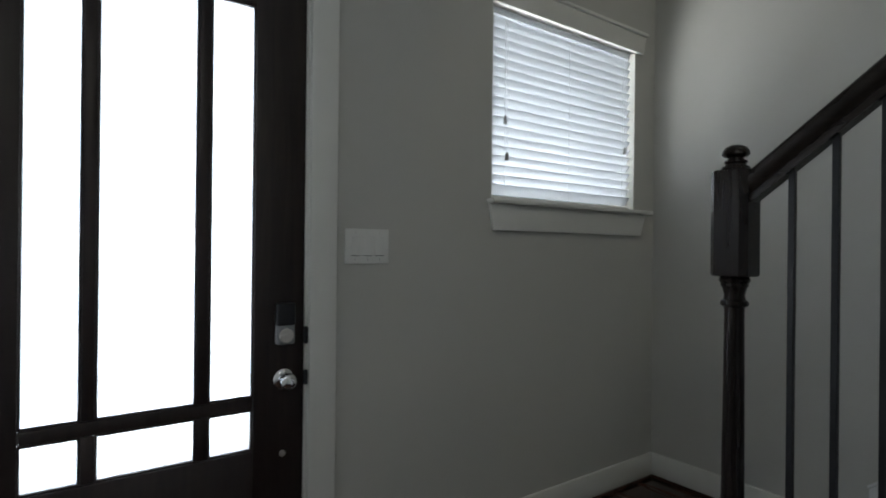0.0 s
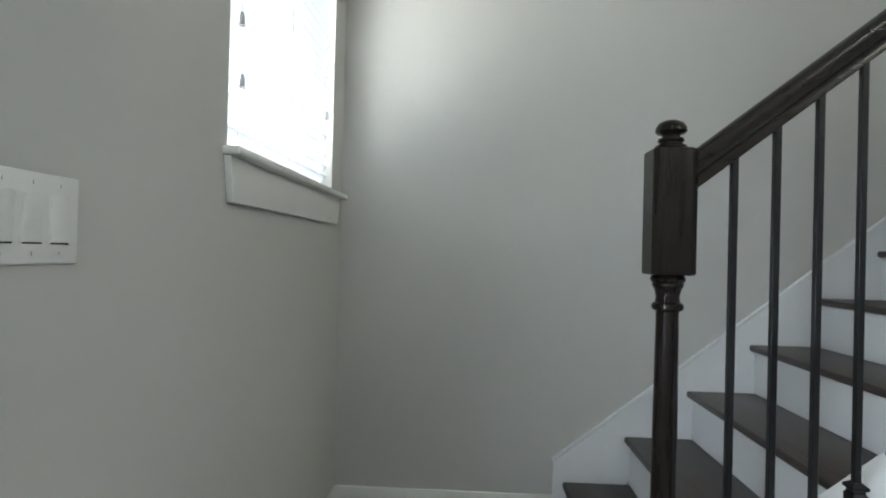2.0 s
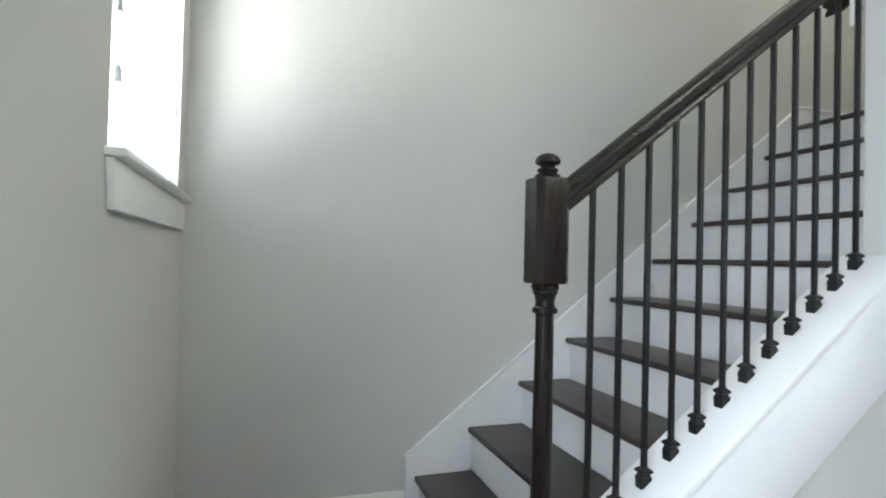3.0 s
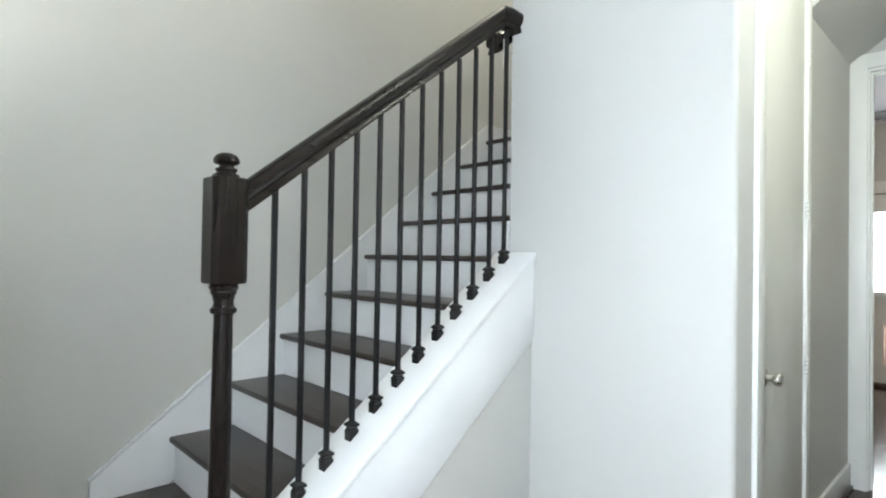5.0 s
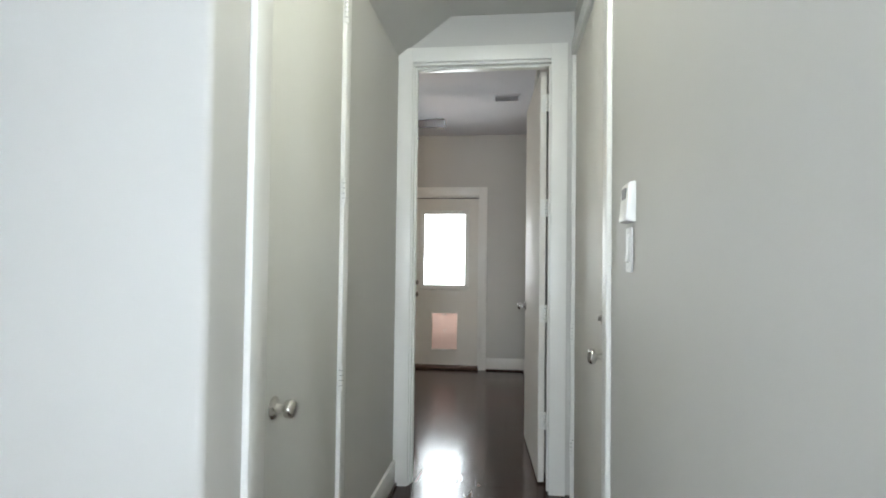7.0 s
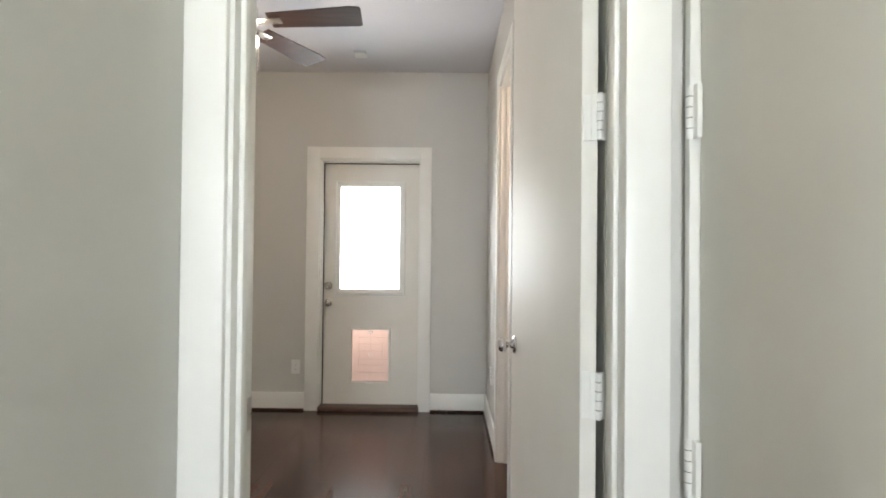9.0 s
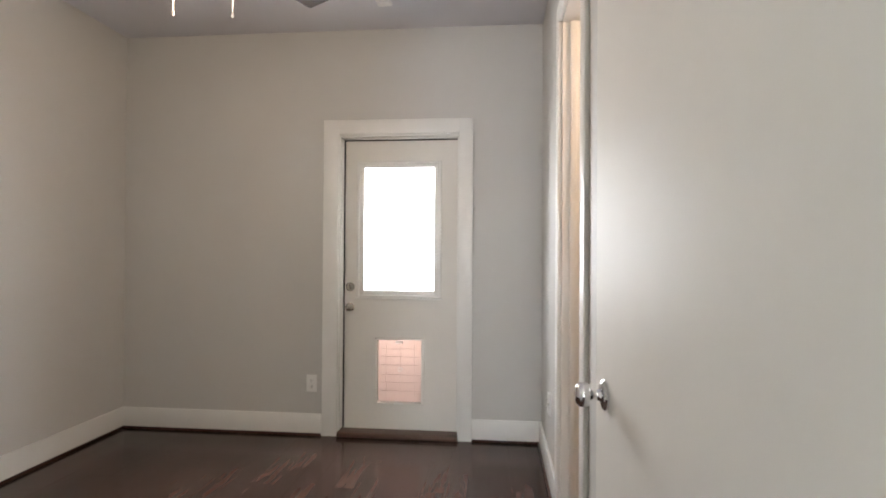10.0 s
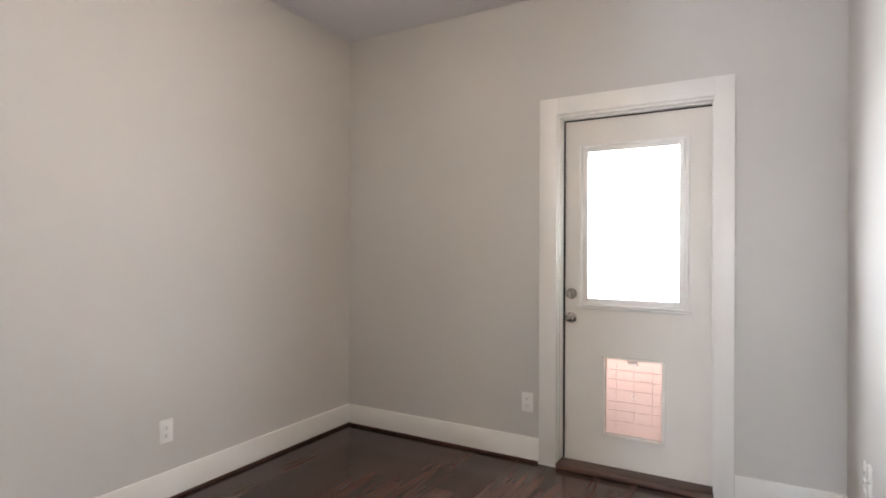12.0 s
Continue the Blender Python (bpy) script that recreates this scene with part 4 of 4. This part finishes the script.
for i in range(3):
    x1 = WB - 0.16 - i * 0.42
    d = part("door", add_box(bmesh.new(), x1 - 0.40, x1, -5.498, -5.478, 0.13, 0.665, bevel=0.003), CABINET, van)
    part("handle", lathe([(0, -0.05), (0.005, -0.05), (0.005, 0.05), (0, 0.05)], 10, Matrix.Translation((x1 - 0.05, -5.452, 0.52))), NICKEL, d)
    d = part("drawer", add_box(bmesh.new(), x1 - 0.40, x1, -5.498, -5.478, 0.685, 0.80, bevel=0.003), CABINET, van)
    part("handle", lathe([(0, -0.05), (0.005, -0.05), (0.005, 0.05), (0, 0.05)], 10, Matrix.Translation((x1 - 0.2, -5.452, 0.755)) @ along("x")), NICKEL, d)
solid("bathroom_countertop", add_box(bmesh.new(), -1.2, WB - 0.125, S - 0.018, -5.46, 0.822, 0.862, bevel=0.004), COUNTER, "cream stone vanity worktop", "worktop", kind="")
solid("backsplash", add_box(bmesh.new(), -1.2, WB - 0.125, S - 0.018, S + 0.002, 0.863, 1.00, bevel=0.003), COUNTER, "cream stone backsplash on the vanity", "backsplash", kind="")
vl = thing("vanity_light", Matrix(), "lit bathroom wall light with frosted globes", "wall light")
part("bar", add_box(bmesh.new(), -0.75, 0.06, S - 0.019, S + 0.02, 2.59, 2.66, bevel=0.006), NICKEL, vl)
for x in (-0.10, -0.36, -0.62):
    s = part("shade", lathe([(0.03, 0.27), (0.052, 0.25), (0.058, 0.15), (0.060, 0.02), (0.052, 0.0), (0, -0.004)], 20, Matrix.Translation((x, S + 0.10, 2.33))), VANITYGLOBE, vl, "lit frosted glass shade")
    part("arm", boxes((x - 0.008, x + 0.008, S + 0.018, S + 0.10, 2.60, 2.616)), NICKEL, s, smooth=False)

# ---- hall ceiling lamp, unseen, added as fill ----
fl2 = thing("ceiling_lamp", pose(0.36, -0.80, TOP), "unseen round flush ceiling lamp added as fill, with a lit bowl", "ceiling lamp", "flush ceiling lamps")
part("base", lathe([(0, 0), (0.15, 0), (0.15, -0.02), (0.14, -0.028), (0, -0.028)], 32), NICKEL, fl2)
part("bowl", lathe([(0.138, -0.028), (0.13, -0.05), (0.10, -0.072), (0.05, -0.085), (0, -0.088)], 32), ADDEDBOWL, fl2, "lit white bowl of the added lamp")

# second unseen lamp, added over the landing to brighten the stairwell
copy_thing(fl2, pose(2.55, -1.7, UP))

# ---- ceiling fan ----
fan = thing("ceiling_fan", pose(1.675, -4.39, 0), "five-blade dark wood ceiling fan with a lit globe", "ceiling fan")
part("canopy", lathe([(0, BACKTOP), (0.065, BACKTOP), (0.062, BACKTOP - 0.03), (0.035, BACKTOP - 0.055), (0.014, BACKTOP - 0.06), (0, BACKTOP - 0.06)]), NICKEL, fan)
part("downrod", lathe([(0, 2.55), (0.013, 2.55), (0.013, 2.70), (0, 2.70)], 16), NICKEL, fan)
part("motor", lathe([(0, 2.575), (0.05, 2.572), (0.092, 2.55), (0.102, 2.52), (0.102, 2.475), (0.090, 2.45), (0.060, 2.438), (0.060, 2.415), (0.066, 2.405), (0.066, 2.392), (0, 2.39)], 36), NICKEL, fan, "brushed steel motor housing")
part("globe", lathe([(0.05, 2.402), (0.085, 2.398), (0.106, 2.380), (0.108, 2.358), (0.092, 2.334), (0.052, 2.320), (0, 2.316)], 30), BULB, fan, "lit frosted glass globe")
for i in range(5):
    ang = radians(174 + 72 * i)
    m = Matrix.Rotation(ang, 4, "Z") @ Matrix.Translation((0, 0, 2.455)) @ Matrix.Rotation(radians(-13), 4, "X")
    iron = part("blade_iron", add_box(bmesh.new(), 0.085, 0.235, -0.022, 0.022, -0.004, 0.004, bevel=0.003, m=m), NICKEL, fan)
    b = prism([(0.17, -0.052), (0.60, -0.074), (0.655, -0.068), (0.664, -0.052), (0.645, 0.070), (0.628, 0.077), (0.17, 0.060)], "z", 0.004, 0.011)
    bmesh.ops.transform(b, matrix=m, verts=b.verts)
    part("blade", b, BLADE, iron, "dark wooden fan blade", smooth=False)
for a, zl in ((172, 2.14), (16, 2.15)):
    x, y = 0.118 * math.cos(radians(a)), 0.118 * math.sin(radians(a))
    c = part("pull_chain", lathe([(0, zl), (0.0012, zl), (0.0012, 2.46), (0, 2.46)], 8, Matrix.Translation((x, y, 0))), NICKEL, fan)
    part("pull_knob", lathe([(0, zl - 0.022), (0.005, zl - 0.018), (0.004, zl), (0, zl + 0.002)], 10, Matrix.Translation((x, y, 0))), NICKEL, c)

smoke = thing("smoke_detector", pose(1.232, -5.575, BACKTOP), "small white smoke detector on the ceiling", "smoke detector")
part("body", add_box(bmesh.new(), -0.045, 0.045, -0.045, 0.045, -0.026, 0.0, bevel=0.010, seg=3), PLATE, smoke)
part("sensor_cap", lathe([(0.026, -0.025), (0.026, -0.029), (0.020, -0.031), (0, -0.031)], 24), PLATE, smoke)
vent = thing("ceiling_vent", pose(0.490, -4.575, BACKTOP), "white slatted ceiling air vent", "ceiling vent")
part("frame", boxes((-0.125, -0.105, -0.105, 0.105, -0.006, 0.0), (0.105, 0.125, -0.105, 0.105, -0.006, 0.0), (-0.105, 0.105, -0.105, -0.080, -0.006, 0.0), (-0.105, 0.105, 0.080, 0.105, -0.006, 0.0)), CEILING, vent, smooth=False)
# black sheet that stands in for the duct's shade behind the slats
part("duct_shade", boxes((-0.105, 0.105, -0.080, 0.080, -0.003, -0.001)), DARKGAP, vent, smooth=False)
for i in range(8):
    y = -0.068 + i * 0.0195
    part("slat", add_box(bmesh.new(), -0.105, 0.105, -0.0060, 0.0060, -0.001, 0.001, m=Matrix.Translation((0, y, -0.006)) @ Matrix.Rotation(radians(-40), 4, "X")), CEILING, vent, smooth=False)

# ---- floor planks, last ----
PW = 0.115
plank_cache = {}
def plank_mesh(w, length):
    key = (round(w, 3), round(length, 1))
    if key not in plank_cache:
        bm = add_box(bmesh.new(), 0, key[0] - 0.0003, 0, key[1] - 0.0003, -0.012, 0.0, bevel=0.0002, seg=1)
        me = bpy.data.meshes.new("plank")
        bm.to_mesh(me)
        bm.free()
        me.materials.append(FLOORWOOD)
        plank_cache[key] = me
    return plank_cache[key]


rng = random.Random(7)
def lay(x0, x1, y0, y1):
    x = x0
    while x < x1 - 0.01:
        w = min(PW, x1 - x)
        y = y0
        L = rng.choice((0.4, 0.7, 0.9, 1.1))
        while y < y1 - 0.001:
            L = round(min(L, y1 - y), 1) or (y1 - y)
            o = new("plank", plank_mesh(w, L))
            o.parent, o.location = floor, (x, y, 0.0)
            o.rotation_euler = (radians(rng.uniform(-0.02, 0.02)), radians(rng.uniform(-0.10, 0.10)), 0)
            y += L
            L = rng.choice((0.7, 0.9, 1.1, 1.4, 1.7))
        x += w


lay(WB - 0.13, E, -6.1, -2.70)
lay(0.0, E, -2.70, 1.80)
lay(-1.78, WB - 0.13, -6.1, -3.4)
